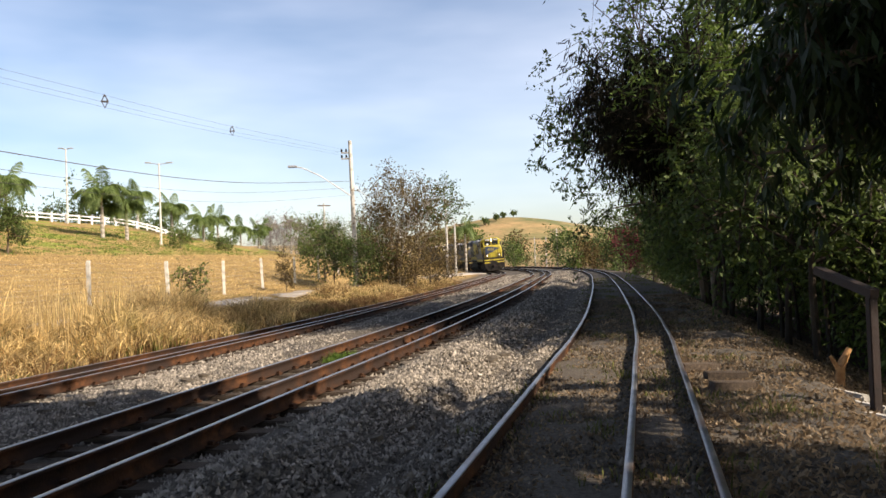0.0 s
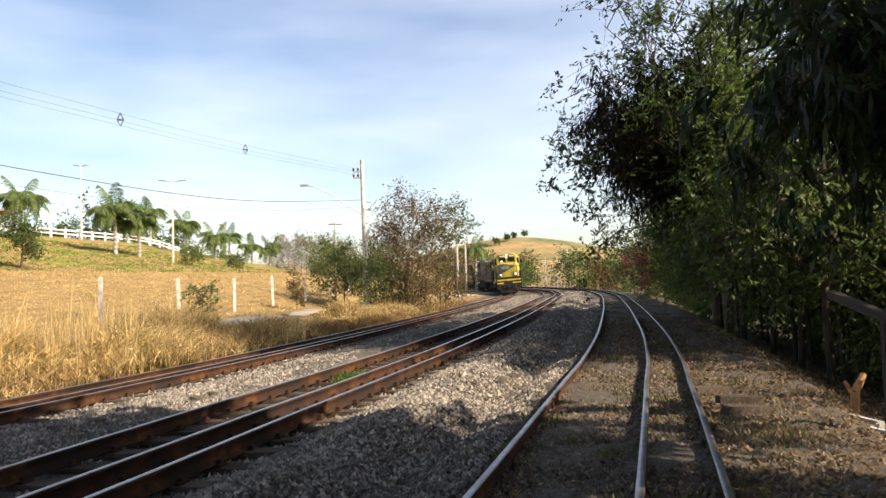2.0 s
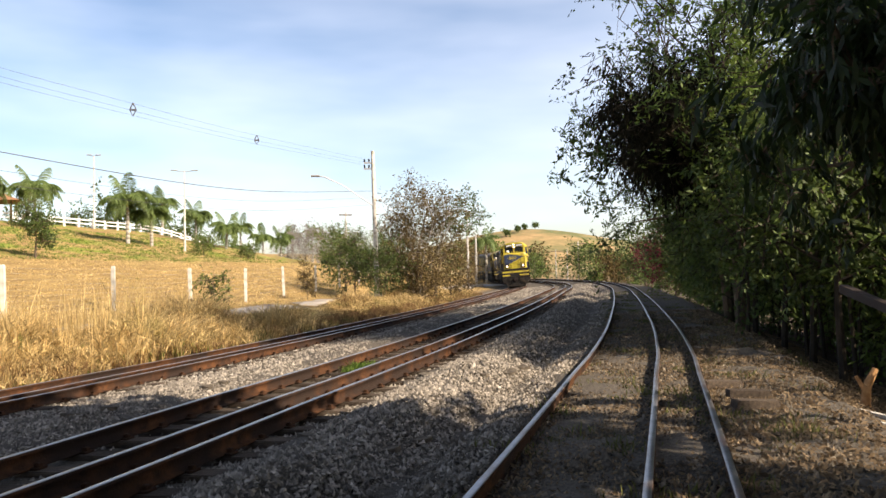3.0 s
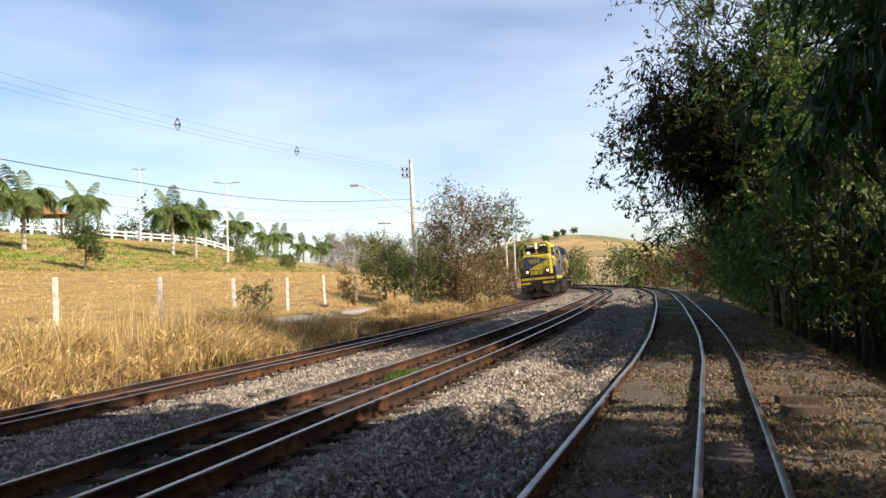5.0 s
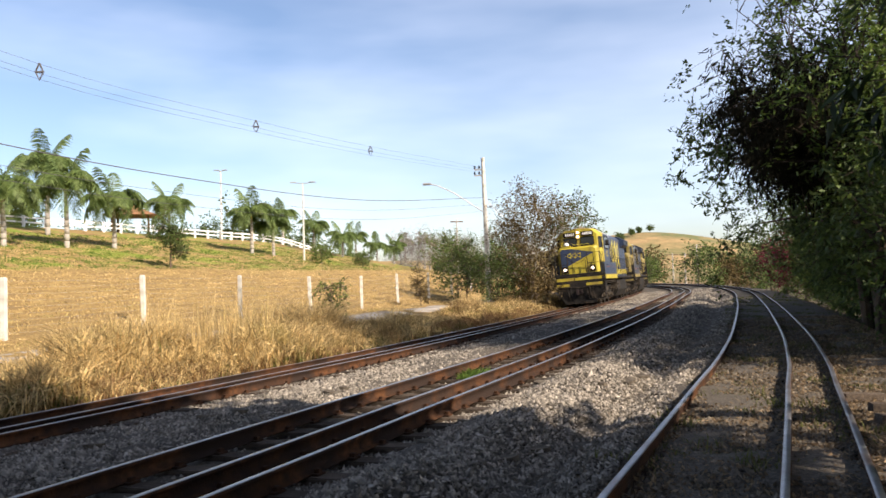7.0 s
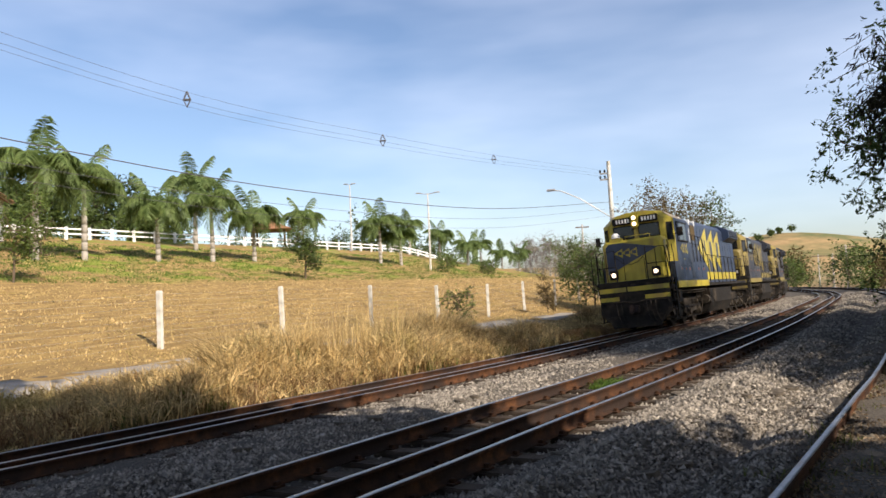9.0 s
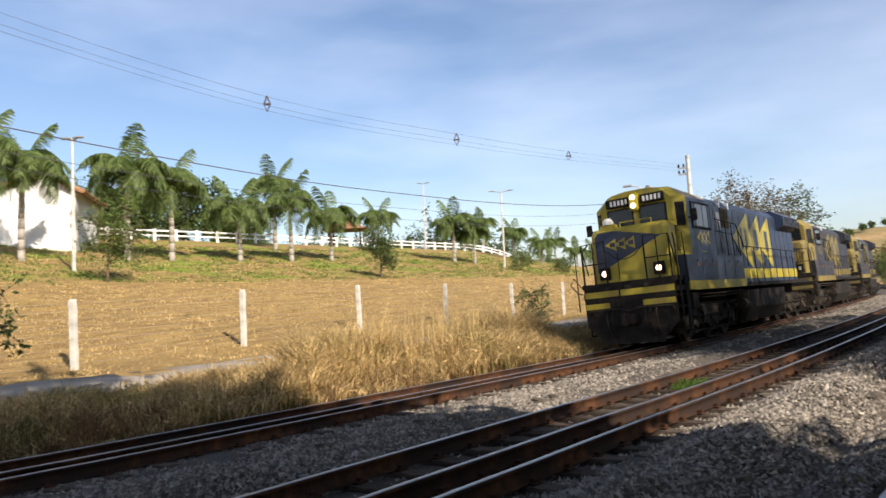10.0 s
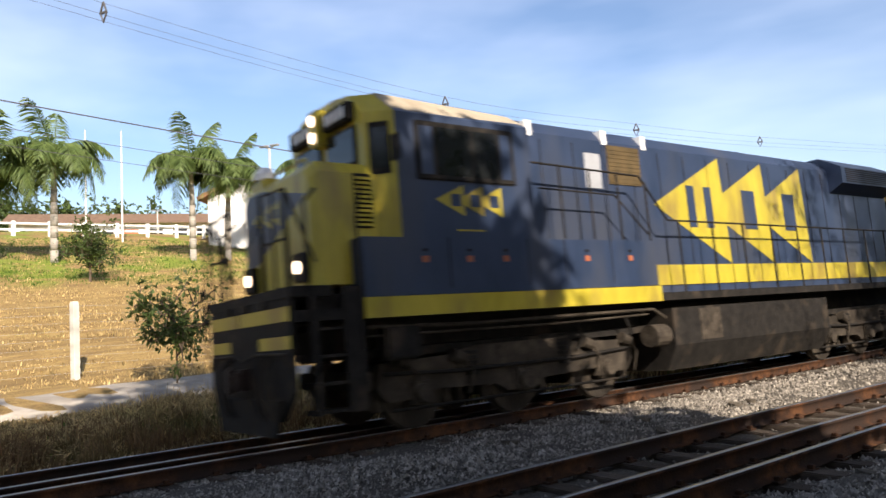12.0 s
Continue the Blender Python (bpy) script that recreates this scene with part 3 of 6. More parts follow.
def bogie(loco, s, lead):
    bm = bmesh.new()
    for side in (-1, 1):
        x0, x1 = sorted((side * 0.95, side * 1.10))
        prism(bm, [(S(s - 2.6), 0.62), (S(s - 2.45), 0.42), (S(s - 2.1), 0.42), (S(s - 1.65), 0.52), (S(s - 0.5), 0.48), (S(s - 0.3), 0.36), (S(s + 0.3), 0.36), (S(s + 0.5), 0.48), (S(s + 1.65), 0.52), (S(s + 2.1), 0.42), (S(s + 2.45), 0.42), (S(s + 2.6), 0.62), (S(s + 2.5), 0.94), (S(s + 1.3), 0.98), (S(s + 0.9), 1.08), (S(s - 0.9), 1.08), (S(s - 1.3), 0.98), (S(s - 2.5), 0.94)], x0, x1, "x")
    for e in (-2.65, 2.65):
        box(bm, -1.0, 1.0, S(s + e) - 0.08, S(s + e) + 0.08, 0.6, 0.85, 0.02)
    b = part("bogie_frame", bm, M_DIRT, loco, "grimy cast bogie frame")
    for a in (-1.35, 0.55, 2.45):
        bm = bmesh.new()
        box(bm, -0.62, 0.62, S(s + a) - 0.42, S(s + a) + 0.32, 0.22, 0.86, 0.05)
        part("traction_motor", bm, M_BLACK, b)
    for side in (-1, 1):
        bm = bmesh.new()
        tube(bm, [(side * 1.14, S(s - 2.5), 0.80), (side * 1.15, S(s - 1.2), 0.74), (side * 1.15, S(s + 1.2), 0.74), (side * 1.14, S(s + 2.5), 0.80)], 0.03)
        tube(bm, [(side * 1.13, S(s - 2.4), 0.30), (side * 1.13, S(s + 2.4), 0.30)], 0.022)
        part("brake_pipe", bm, M_BLACK, b)
        for a in (-2.48, -1.32, -0.58, 0.58, 1.32, 2.48):
            bm = bmesh.new()
            prism(bm, [(S(s + a) - 0.05, 0.72), (S(s + a) + 0.05, 0.72), (S(s + a) + 0.07, 0.28), (S(s + a) - 0.07, 0.28)], *sorted((side * 0.80, side * 0.93)), "x")
            part("brake_shoe", bm, M_DIRT, b)
        for a in (-1.9, 0.0, 1.9):
            bm = bmesh.new()
            box(bm, side * 1.03 - 0.1, side * 1.03 + 0.14, S(s + a) - 0.17, S(s + a) + 0.17, 0.34, 0.70, 0.04)
            rod(bm, (side * 1.1, S(s + a), 0.5), (side * 1.24, S(s + a), 0.5), 0.14, 0.12, 14)
            part("axle_box", bm, M_DIRT, b)
        for a in (-0.95, 0.95):
            bm = bmesh.new()
            for k in range(5):
                rod(bm, (side * 1.05, S(s + a), 0.66 + 0.075 * k), (side * 1.05, S(s + a), 0.71 + 0.075 * k), 0.13, 0.13, 12)
            part("coil_spring", bm, M_BLACK, b)
        for a in (-2.3, -1.35, 1.35, 2.3):
            bm = bmesh.new()
            rod(bm, (side * 1.16, S(s + a), 0.98), (side * 1.16, S(s + a) + 0.22, 0.90), 0.10, 0.085, 10)
            tube(bm, [(side * 1.18, S(s + a) + 0.22, 0.90), (side * 1.18, S(s + a) + 0.34, 0.72), (side * 1.12, S(s + a) + 0.30, 0.40)], 0.022)
            box(bm, side * 0.85 - 0.06, side * 0.85 + 0.06, S(s + a) + 0.24, S(s + a) + 0.34, 0.25, 0.62, 0.015)
            part("brake_cylinder", bm, M_DIRT, b, "")
    for a in (-1.9, 0.0, 1.9):
        w = new("wheelset", WHEELSET)
        w.parent = b
        w.location = (0, S(s + a), 0.50)
        if lead:
            WHEELSETS.append((w, S(s + a)))


def locomotive(name, label, lit, yel, blu):
    e = empty(name, pose(0, 0, 0), label, "locomotive", "coupled locomotives")
    lamp = M_LAMPON if lit else M_LAMPLOW
    # underframe and walkway
    bm = bmesh.new()
    box(bm, -1.46, 1.46, S(-0.35), S(18.4), 1.56, 1.70)
    uf = part("underframe", bm, M_BLACK, e)
    for x in (-0.5, 0.5):
        bm = bmesh.new()
        box(bm, x - 0.16, x + 0.16, S(-0.3), S(18.4), 1.15, 1.56)
        part("frame_beam", bm, M_BLACK, uf)
    bm = bmesh.new()
    box(bm, -1.0, 1.0, S(1.6), S(17.4), 1.02, 1.14)
    part("belly_plate", bm, M_BLACK, uf)
    # nose
    bm = bmesh.new()
    nose = [(-1.24, 2.02), (1.24, 2.02), (1.24, 3.52), (1.12, 3.68), (-1.12, 3.68), (-1.24, 3.52)]
    nose_f = [(-1.10, 2.02), (1.10, 2.02), (1.10, 3.44), (0.98, 3.58), (-0.98, 3.58), (-1.10, 3.44)]
    loft(bm, nose_f, S(0.47), nose, S(0.64), True, False)
    loft(bm, nose, S(0.64), nose, S(1.90), False, True)
    bmesh.ops.remove_doubles(bm, verts=bm.verts[:], dist=0.001)
    body = part("nose", bm, yel, e, "yellow short nose with a blue wedge")
    bm = bmesh.new()
    prism(bm, [(-1.10, 3.43), (-0.97, 3.575), (-0.42, 3.575), (1.02, 3.26), (-1.10, 2.32)], S(0.465), S(0.47), "y")
    part("nose_wedge", bm, blu, body, "dark blue painted wedge")
    for k in range(3):
        bm = bmesh.new()
        x = -0.78 + k * 0.30
        prism(bm, [(x, 3.16), (x + 0.36, 3.34), (x + 0.36, 2.96)], S(0.455 - 0.003 * k), S(0.461 - 0.003 * k), "y")
        part("nose_emblem", bm, yel, body)
        bm = bmesh.new()
        box(bm, x + 0.16, x + 0.33, S(0.444), S(0.448), 3.09, 3.22)
        part("emblem_bar", bm, blu, body)
    for x in (-0.42, 0.42):
        bm = bmesh.new()
        box(bm, x - 0.012, x + 0.012, S(0.455), S(0.47), 2.05, 2.9)
        part("nose_seam", bm, M_BLACK, body)
    # louvre on the nose's side
    for side in (-1, 1):
        bm = bmesh.new()
        box(bm, side * 1.245 - 0.006, side * 1.245 + 0.006, S(1.47), S(1.74), 2.77, 3.52)
        lv = part("louvre_back", bm, M_BLACK, body, "dark louvre opening")
        for k in range(11):
            bm = bmesh.new()
            prism(bm, [(side * 1.25, 2.80 + k * 0.064), (side * 1.28, 2.795 + k * 0.064), (side * 1.25, 2.84 + k * 0.064)], S(1.49), S(1.72), "y")
            part("louvre_slat", bm, yel, lv)
    # cab: centre front panel, angled corners, side body
    def section(w, top, shoulder):
        return [(-w, 1.72), (w, 1.72), (w, top), (w * 0.68, shoulder), (w * 0.28, shoulder + 0.07), (-w * 0.28, shoulder + 0.07), (-w * 0.68, shoulder), (-w, top)]
    bm = bmesh.new()
    loft(bm, section(1.14, 4.44, 4.78), S(1.74), section(1.47, 4.40, 4.78), S(2.05), True, True)
    cab = part("cab_front", bm, yel, e, "yellow cab front with angled corners")
    bm = bmesh.new()
    loft(bm, section(1.472, 4.40, 4.74), S(2.052), section(1.472, 4.40, 4.70), S(4.55), True, True)
    side_body = part("cab_side", bm, blu, e, "dark blue cab side")
    bm = bmesh.new()
    loft(bm, [(-1.40, 4.45), (1.40, 4.45), (1.0, 4.80), (0.41, 4.87), (-0.41, 4.87), (-1.0, 4.80)], S(2.04), [(-1.40, 4.44), (1.40, 4.44), (0.98, 4.73), (0.40, 4.79), (-0.40, 4.79), (-0.98, 4.73)], S(4.6), True, True)
    part("cab_roof", bm, M_ROOFDUST, e, "dust-covered cab roof")
    bm = bmesh.new()
    box(bm, -0.35, 0.35, S(2.4), S(3.2), 4.82, 4.95, 0.03)
    rod(bm, (0.1, S(2.7), 4.94), (0.1, S(2.7), 5.06), 0.09, 0.06, 10)
    part("roof_vent", bm, M_ROOFDUST, e)
    # windscreens, number boards, headlight
    def front_plate(nm, x0, x1, z0, z1, material, d0, d1, bev=0.02, label=""):
        bm2 = bmesh.new()
        box(bm2, x0, x1, S(1.74) + d0 - 1.5, S(1.74) + d1 - 1.5, z0, z1, bev)
        return part(nm, bm2, material, cab, label)
    for x0, x1 in ((-0.92, -0.14), (0.14, 0.92)):
        fr = front_plate("windscreen_frame", x0 - 0.05, x1 + 0.05, 3.74, 4.32, M_BLACK, 1.475, 1.51)
        front_plate("windscreen", x0, x1, 3.79, 4.27, M_GLASSDARK, 1.462, 1.48, 0.0)
        nb = front_plate("number_board", x0 + (0.06 if x0 > 0 else -0.02), x1 + (0.02 if x0 > 0 else -0.06), 4.37, 4.65, M_BLACK, 1.36, 1.52, 0.02, "black number board with white bars")
        for k in range(5):
            xa = x0 + 0.16 + k * 0.125 - (0.02 if x0 < 0 else 0)
            front_plate("number_bar", xa, xa + 0.075, 4.43, 4.59, M_LETTER, 1.352, 1.362, 0.0)
    front_plate("headlight_housing", -0.14, 0.14, 4.20, 4.76, yel, 1.30, 1.52, 0.03)
    for z in (4.34, 4.60):
        bm = bmesh.new()
        rod(bm, (0, S(1.54), z), (0, S(1.52), z), 0.085, 0.08, 16)
        part("headlight", bm, M_LAMPON if lit else M_LAMPLOW, cab, "glowing upper headlight lens")
    # corner door windows
    for side in (-1, 1):
        a, b = Vector((side * 1.14, S(1.74), 0)), Vector((side * 1.47, S(2.05), 0))
        d = (b - a).normalized()
        nrm = Vector((side * abs(d.y), -abs(d.x), 0))
        for nm, f0, f1, z0, z1, m, off in (("corner_door", 0.10, 0.90, 2.45, 4.36, yel, 0.014), ("corner_window_frame", 0.18, 0.82, 3.52, 4.26, M_BLACK, 0.022), ("corner_window", 0.26, 0.74, 3.60, 4.18, M_GLASSDARK, 0.026)):
            bm = bmesh.new()
            L = (b - a).length
            pts = [a + d * (L * f0), a + d * (L * f1)]
            vs = [bm.verts.new(p + nrm * o + Vector((0, 0, z))) for o in (0.0, off) for p, z in ((pts[0], z0), (pts[1], z0), (pts[1], z1), (pts[0], z1))]
            for q in ((4, 5, 6, 7), (0, 1, 5, 4), (1, 2, 6, 5), (2, 3, 7, 6), (3, 0, 4, 7)):
                bm.faces.new([vs[i] for i in q])
            bmesh.ops.recalc_face_normals(bm, faces=bm.faces[:])
            part(nm, bm, m, cab)
    # side windows, emblem, lower cabinet
    for side in (-1, 1):
        x = side * 1.474
        bm = bmesh.new()
        box(bm, x - 0.01, x + 0.025, S(2.36), S(4.20), 3.44, 4.30, 0.02)
        wf = part("side_window_frame", bm, M_BLACK, side_body)
        for s0, s1 in ((2.44, 2.66), (2.72, 3.35), (3.41, 3.86), (3.92, 4.12)):
            bm = bmesh.new()
            xo = x + side * 0.016
            box(bm, xo - 0.012, xo + 0.012, S(s0), S(s1), 3.52, 4.22)
            part("side_window", bm, blu if s1 < 2.7 or s0 > 3.9 else M_GLASSDARK, wf)
        for k in range(3):
            s0 = 2.66 + 0.36 * k
            bm = bmesh.new()
            panel(bm, [(S(s0), 3.17), (S(s0 + 0.5), 3.40), (S(s0 + 0.5), 2.94)], x + side * 0.001 * k, 0.004)
            em = part("side_emblem", bm, yel, side_body, "yellow pennant emblem")
            bm = bmesh.new()
            panel(bm, [(S(s0 + 0.26), 3.08), (S(s0 + 0.44), 3.08), (S(s0 + 0.44), 3.26), (S(s0 + 0.26), 3.26)], x + side * 0.006, 0.003)
            part("emblem_bar", bm, blu, side_body)
        bm = bmesh.new()
        panel(bm, [(S(3.0), 2.72), (S(3.5), 2.72), (S(3.5), 2.745), (S(3.0), 2.745)], x, 0.003)
        part("caption_bar", bm, yel, side_body)
        # mirror arm
        bm = bmesh.new()
        tube(bm, [(side * 1.47, S(2.1), 3.75), (side * 1.80, S(1.9), 3.78)], 0.018)
        box(bm, side * 1.72 - 0.10, side * 1.72 + 0.1, S(1.86), S(1.90), 3.62, 3.98, 0.01)
        part("mirror", bm, M_BLACK, side_body)
    bm = bmesh.new()
    box(bm, -1.5, 1.5, S(1.36), S(7.38), 1.81, 2.62, 0.02)
    low = part("equipment_cabinet", bm, blu, e, "low dark blue equipment cabinet below the cab")
    for side in (-1, 1):
        bm = bmesh.new()
        box(bm, side * 1.5 - 0.02, side * 1.5 + 0.02, S(1.36), S(7.4), 1.55, 1.82)
        part("sill_stripe", bm, yel, e, "weathered yellow sill stripe")
        for s0 in (2.38, 3.16, 3.85, 5.6, 6.67):
            bm = bmesh.new()
            box(bm, side * 1.5 - 0.012, side * 1.5 + 0.012, S(s0) - 0.05, S(s0) + 0.05, 2.27, 2.36)
            part("marker_plate", bm, M_ORANGE, low)
            bm = bmesh.new()
            box(bm, side * 1.5 - 0.015, side * 1.5 + 0.015, S(s0) - 0.03, S(s0) + 0.03, 2.42, 2.46)
            part("hinge", bm, M_BLACK, low)
        for s0 in (2.8, 4.3, 5.1, 6.2):
            bm = bmesh.new()
            box(bm, side * 1.5 - 0.002, side * 1.5 + 0.004, S(s0) - 0.008, S(s0) + 0.008, 1.9, 2.62)
            part("cabinet_seam", bm, M_BLACK, low)
    # long hood
    hood_sec = [(-1.06, 1.70), (1.06, 1.70), (1.06, 4.50), (0.86, 4.74), (0.3, 4.80), (-0.3, 4.80), (-0.86, 4.74), (-1.06, 4.50)]
    bm = bmesh.new()
    loft(bm, hood_sec, S(4.56), hood_sec, S(17.9))
    hood = part("long_hood", bm, blu, e, "dusty dark blue engine hood")
    for side in (-1, 1):
        x = side * 1.062
        bm = bmesh.new()
        box(bm, x - 0.015, x + 0.015, S(7.5), S(17.9), 1.86, 2.24)
        part("hood_stripe", bm, yel, e, "weathered yellow stripe along the hood foot")
        for k in range(3):
            s0 = 8.05 + 1.62 * k
            bm = bmesh.new()
            panel(bm, [(S(s0), 3.40), (S(s0 + 2.25), 4.46), (S(s0 + 2.35), 2.25)], x + side * 0.001 * k, 0.004)
            part("hood_emblem", bm, yel, hood, "large yellow pennant emblem")
            for a0, a1 in ((1.05, 1.30), (1.62, 1.87)) if k == 0 else ((1.35, 1.85),):
                bm = bmesh.new()
                panel(bm, [(S(s0 + a0), 2.98), (S(s0 + a1), 2.98), (S(s0 + a1), 3.82), (S(s0 + a0), 3.82)], x + side * 0.007, 0.003)
                part("emblem_bar", bm, blu, hood)
        bm = bmesh.new()
        box(bm, x - 0.01, x + 0.012, S(6.25), S(6.65), 3.62, 4.25)
        part("grey_panel", bm, M_GREYPAINT, hood)
        bm = bmesh.new()
        box(bm, x - 0.01, x + 0.015, S(6.85), S(7.75), 3.72, 4.44)
        gr = part("air_grille", bm, M_BROWNPANEL, hood, "brown dusty air grille")
        for k in range(9):
            bm = bmesh.new()
            box(bm, x - 0.01, x + 0.022, S(6.88), S(7.72), 3.75 + k * 0.075, 3.775 + k * 0.075)
            part("grille_slat", bm, M_BROWNPANEL, gr)
        for s0 in (4.9, 6.75, 7.85):
            bm = bmesh.new()
            box(bm, side * 0.98 - 0.09, side * 0.98 + 0.09, S(s0), S(s0 + 0.13), 4.44, 4.70)
            part("roof_patch", bm, M_LETTER, hood)
        # door seams
        for s0 in np.arange(5.2, 17.6, 0.78):
            bm = bmesh.new()
            box(bm, x - 0.004, x + 0.004, S(s0) - 0.008, S(s0) + 0.008, 2.26, 4.40)
            part("door_seam", bm, M_BLACK, hood)
        # radiator overhang at the rear
    bm = bmesh.new()
    prism(bm, [(-1.06, 3.95), (-1.42, 4.15), (-1.42, 4.55), (-0.9, 4.85), (0.9, 4.85), (1.42, 4.55), (1.42, 4.15), (1.06, 3.95)], S(14.9), S(17.8), "y")
    part("radiator", bm, blu, e, "flared radiator housing")
    for side in (-1, 1):
        for k in range(7):
            bm = bmesh.new()
            box(bm, side * 1.42 - 0.015, side * 1.42 + 0.015, S(15.1), S(17.6), 4.19 + k * 0.05, 4.21 + k * 0.05)
            part("radiator_slat", bm, M_BLACK, e)
    bm = bmesh.new()
    rod(bm, (0, S(12.4), 4.7), (0, S(12.4), 4.98), 0.32, 0.28, 16)
    part("exhaust_stack", bm, M_BLACK, e)
    for s0 in (5.4, 8.6, 10.4):
        bm = bmesh.new()
        rod(bm, (0.3, S(s0), 4.7), (0.3, S(s0), 4.86), 0.03, 0.05, 8)
        rod(bm, (0.3, S(s0), 4.86), (0.3, S(s0) - 0.14, 4.90), 0.05, 0.06, 8)
        part("horn", bm, M_BLACK, e)
    # fuel tank
    bm = bmesh.new()
    prism(bm, [(-1.18, 0.30), (1.18, 0.30), (1.42, 0.75), (1.42, 1.42), (-1.42, 1.42), (-1.42, 0.75)], S(7.75), S(13.3), "y")
    part("fuel_tank", bm, M_BLACK, e, "grimy black fuel tank")
    bm = bmesh.new()
    box(bm, 1.415, 1.43, S(8.55), S(9.2), 0.8, 1.38)
    part("tank_patch", bm, M_DIRT, e)
    for side in (-1, 1):
        bm = bmesh.new()
        rod(bm, (side * 1.25, S(7.25), 0.95), (side * 1.25, S(7.65), 0.95), 0.2, 0.2, 14)
        part("air_reservoir", bm, M_DIRT, e)
    for side in (-1, 1):
        bm = bmesh.new()
        tube(bm, [(side * 1.36, S(1.5), 1.44), (side * 1.36, S(3.0), 1.40), (side * 1.36, S(7.3), 1.42), (side * 1.30, S(7.7), 1.25)], 0.028)
        tube(bm, [(side * 1.30, S(1.5), 1.32), (side * 1.30, S(5.0), 1.30), (side * 1.30, S(7.2), 1.34)], 0.02)
        part("air_pipe", bm, M_DIRT, e)
        for s0 in (2.1, 5.4, 6.6):
            bm = bmesh.new()
            tube(bm, [(side * 1.30, S(s0), 1.32), (side * 1.24, S(s0 + 0.2), 1.05), (side * 1.16, S(s0 + 0.1), 0.86)], 0.024)
            part("brake_hose", bm, M_BLACK, e)
        bm = bmesh.new()
        box(bm, side * 1.28 - 0.14, side * 1.28 + 0.14, S(1.72), S(2.28), 0.98, 1.46, 0.04)
        part("sand_box", bm, M_BLACK, e)
    for s0 in (4.3, 15.7):
        bogie(e, s0, lit)
    # hand rails along the walkways
    for side in (-1, 1):
        x = side * 1.44
        bm = bmesh.new()
        tube(bm, [(x, S(4.6), 3.86), (x, S(7.2), 3.80), (x, S(7.9), 3.02), (x, S(18.2), 2.98)], 0.02)
        tube(bm, [(x, S(4.7), 3.45), (x, S(6.5), 3.42), (x, S(7.3), 2.75)], 0.016)
        part("handrail", bm, M_BLACK, e)
        for s0 in [5.2, 5.9, 6.6, 7.35] + list(np.arange(8.2, 18.3, 1.05)):
            bm = bmesh.new()
            top = 3.83 if s0 < 7.2 else (3.7 if s0 < 7.4 else 3.0)
            rod(bm, (x, S(s0), 2.64 if s0 < 7.37 else 1.68), (x, S(s0), top), 0.018, 0.018, 6)
            part("stanchion", bm, M_BLACK, e)
    # front end: platform, pilot, steps, coupler
    bm = bmesh.new()
    box(bm, -1.46, 1.46, S(-0.42), S(0.60), 1.86, 2.00, 0.01)
    box(bm, -1.20, 1.20, S(0.30), S(1.60), 1.56, 1.90, 0.01)
    pf = part("front_platform", bm, M_BLACK, e)
    bm = bmesh.new()
    prism(bm, [(-1.42, 1.88), (1.42, 1.88), (1.42, 0.72), (1.05, 0.36), (-1.05, 0.36), (-1.42, 0.72)], S(-0.40), S(-0.30), "y")
    pilot = part("pilot_plate", bm, M_BLACK, e, "black pilot plate with yellow bands")
    for z0, z1, spans in ((1.58, 1.76, ((-1.40, -0.3), (-0.25, 1.40))), (1.24, 1.40, ((-1.40, -0.62), (0.42, 1.40)))):
        for x0, x1 in spans:
            bm = bmesh.new()
            box(bm, x0, x1, S(-0.408), S(-0.402), z0, z1)
            part("warning_band", bm, yel, pilot)
    bm = bmesh.new()
    prism(bm, [(-1.15, 0.62), (1.15, 0.62), (0.95, 0.16), (-0.95, 0.16)], S(-0.52), S(-0.42), "y")
    part("rail_guard", bm, M_BLACK, pilot)
    bm = bmesh.new()
    box(bm, -0.16, 0.16, S(-0.72), S(-0.3), 0.74, 1.02, 0.03)
    box(bm, -0.22, -0.02, S(-0.86), S(-0.66), 0.68, 1.06, 0.04)
    box(bm, 0.06, 0.2, S(-0.82), S(-0.66), 0.72, 1.02, 0.04)
    part("coupler", bm, M_RUSTSHADED, e, "rust-red knuckle coupler")
    for x in (-0.75, -0.55, 0.45, 0.62, 0.8):
        bm = bmesh.new()
        tube(bm, [(x, S(-0.42), 1.15), (x + 0.02, S(-0.60), 1.02), (x + 0.06, S(-0.66), 0.7), (x + 0.12, S(-0.60), 0.45), (x + 0.2, S(-0.5), 0.36)], 0.024)
        part("brake_hose", bm, M_DIRT if x > 0.5 else M_BLACK, e)
    for side in (-1, 1):
        for k in range(4):
            bm = bmesh.new()
            box(bm, side * 1.28 - 0.19, side * 1.28 + 0.19, S(0.12) - 0.02 * k, S(0.95), 0.42 + k * 0.34, 0.455 + k * 0.34)
            box(bm, side * 1.28 - 0.19, side * 1.28 + 0.19, S(0.12) - 0.02 * k - 0.01, S(0.13) - 0.02 * k, 0.40 + k * 0.34, 0.46 + k * 0.34)
            part("step", bm, M_BLACK, e)
        bm = bmesh.new()
        box(bm, side * 1.46 - 0.015, side * 1.46 + 0.015, S(0.10), S(0.22), 0.4, 1.98)
        box(bm, side * 1.46 - 0.015, side * 1.46 + 0.015, S(0.85), S(1.34), 0.4, 1.98)
        part("step_plate", bm, M_BLACK, e)
        bm = bmesh.new()
        tube(bm, [(side * 1.47, S(0.08), 0.9), (side * 1.47, S(0.02), 2.1), (side * 1.46, S(0.02), 3.05), (side * 1.36, S(0.4), 3.25)], 0.024)
        part("grab_rail", bm, M_BLACK, e)
        bm = bmesh.new()
        tube(bm, [(side * 1.47, S(1.30), 1.0), (side * 1.47, S(1.30), 2.9), (side * 1.40, S(1.5), 3.3)], 0.018)
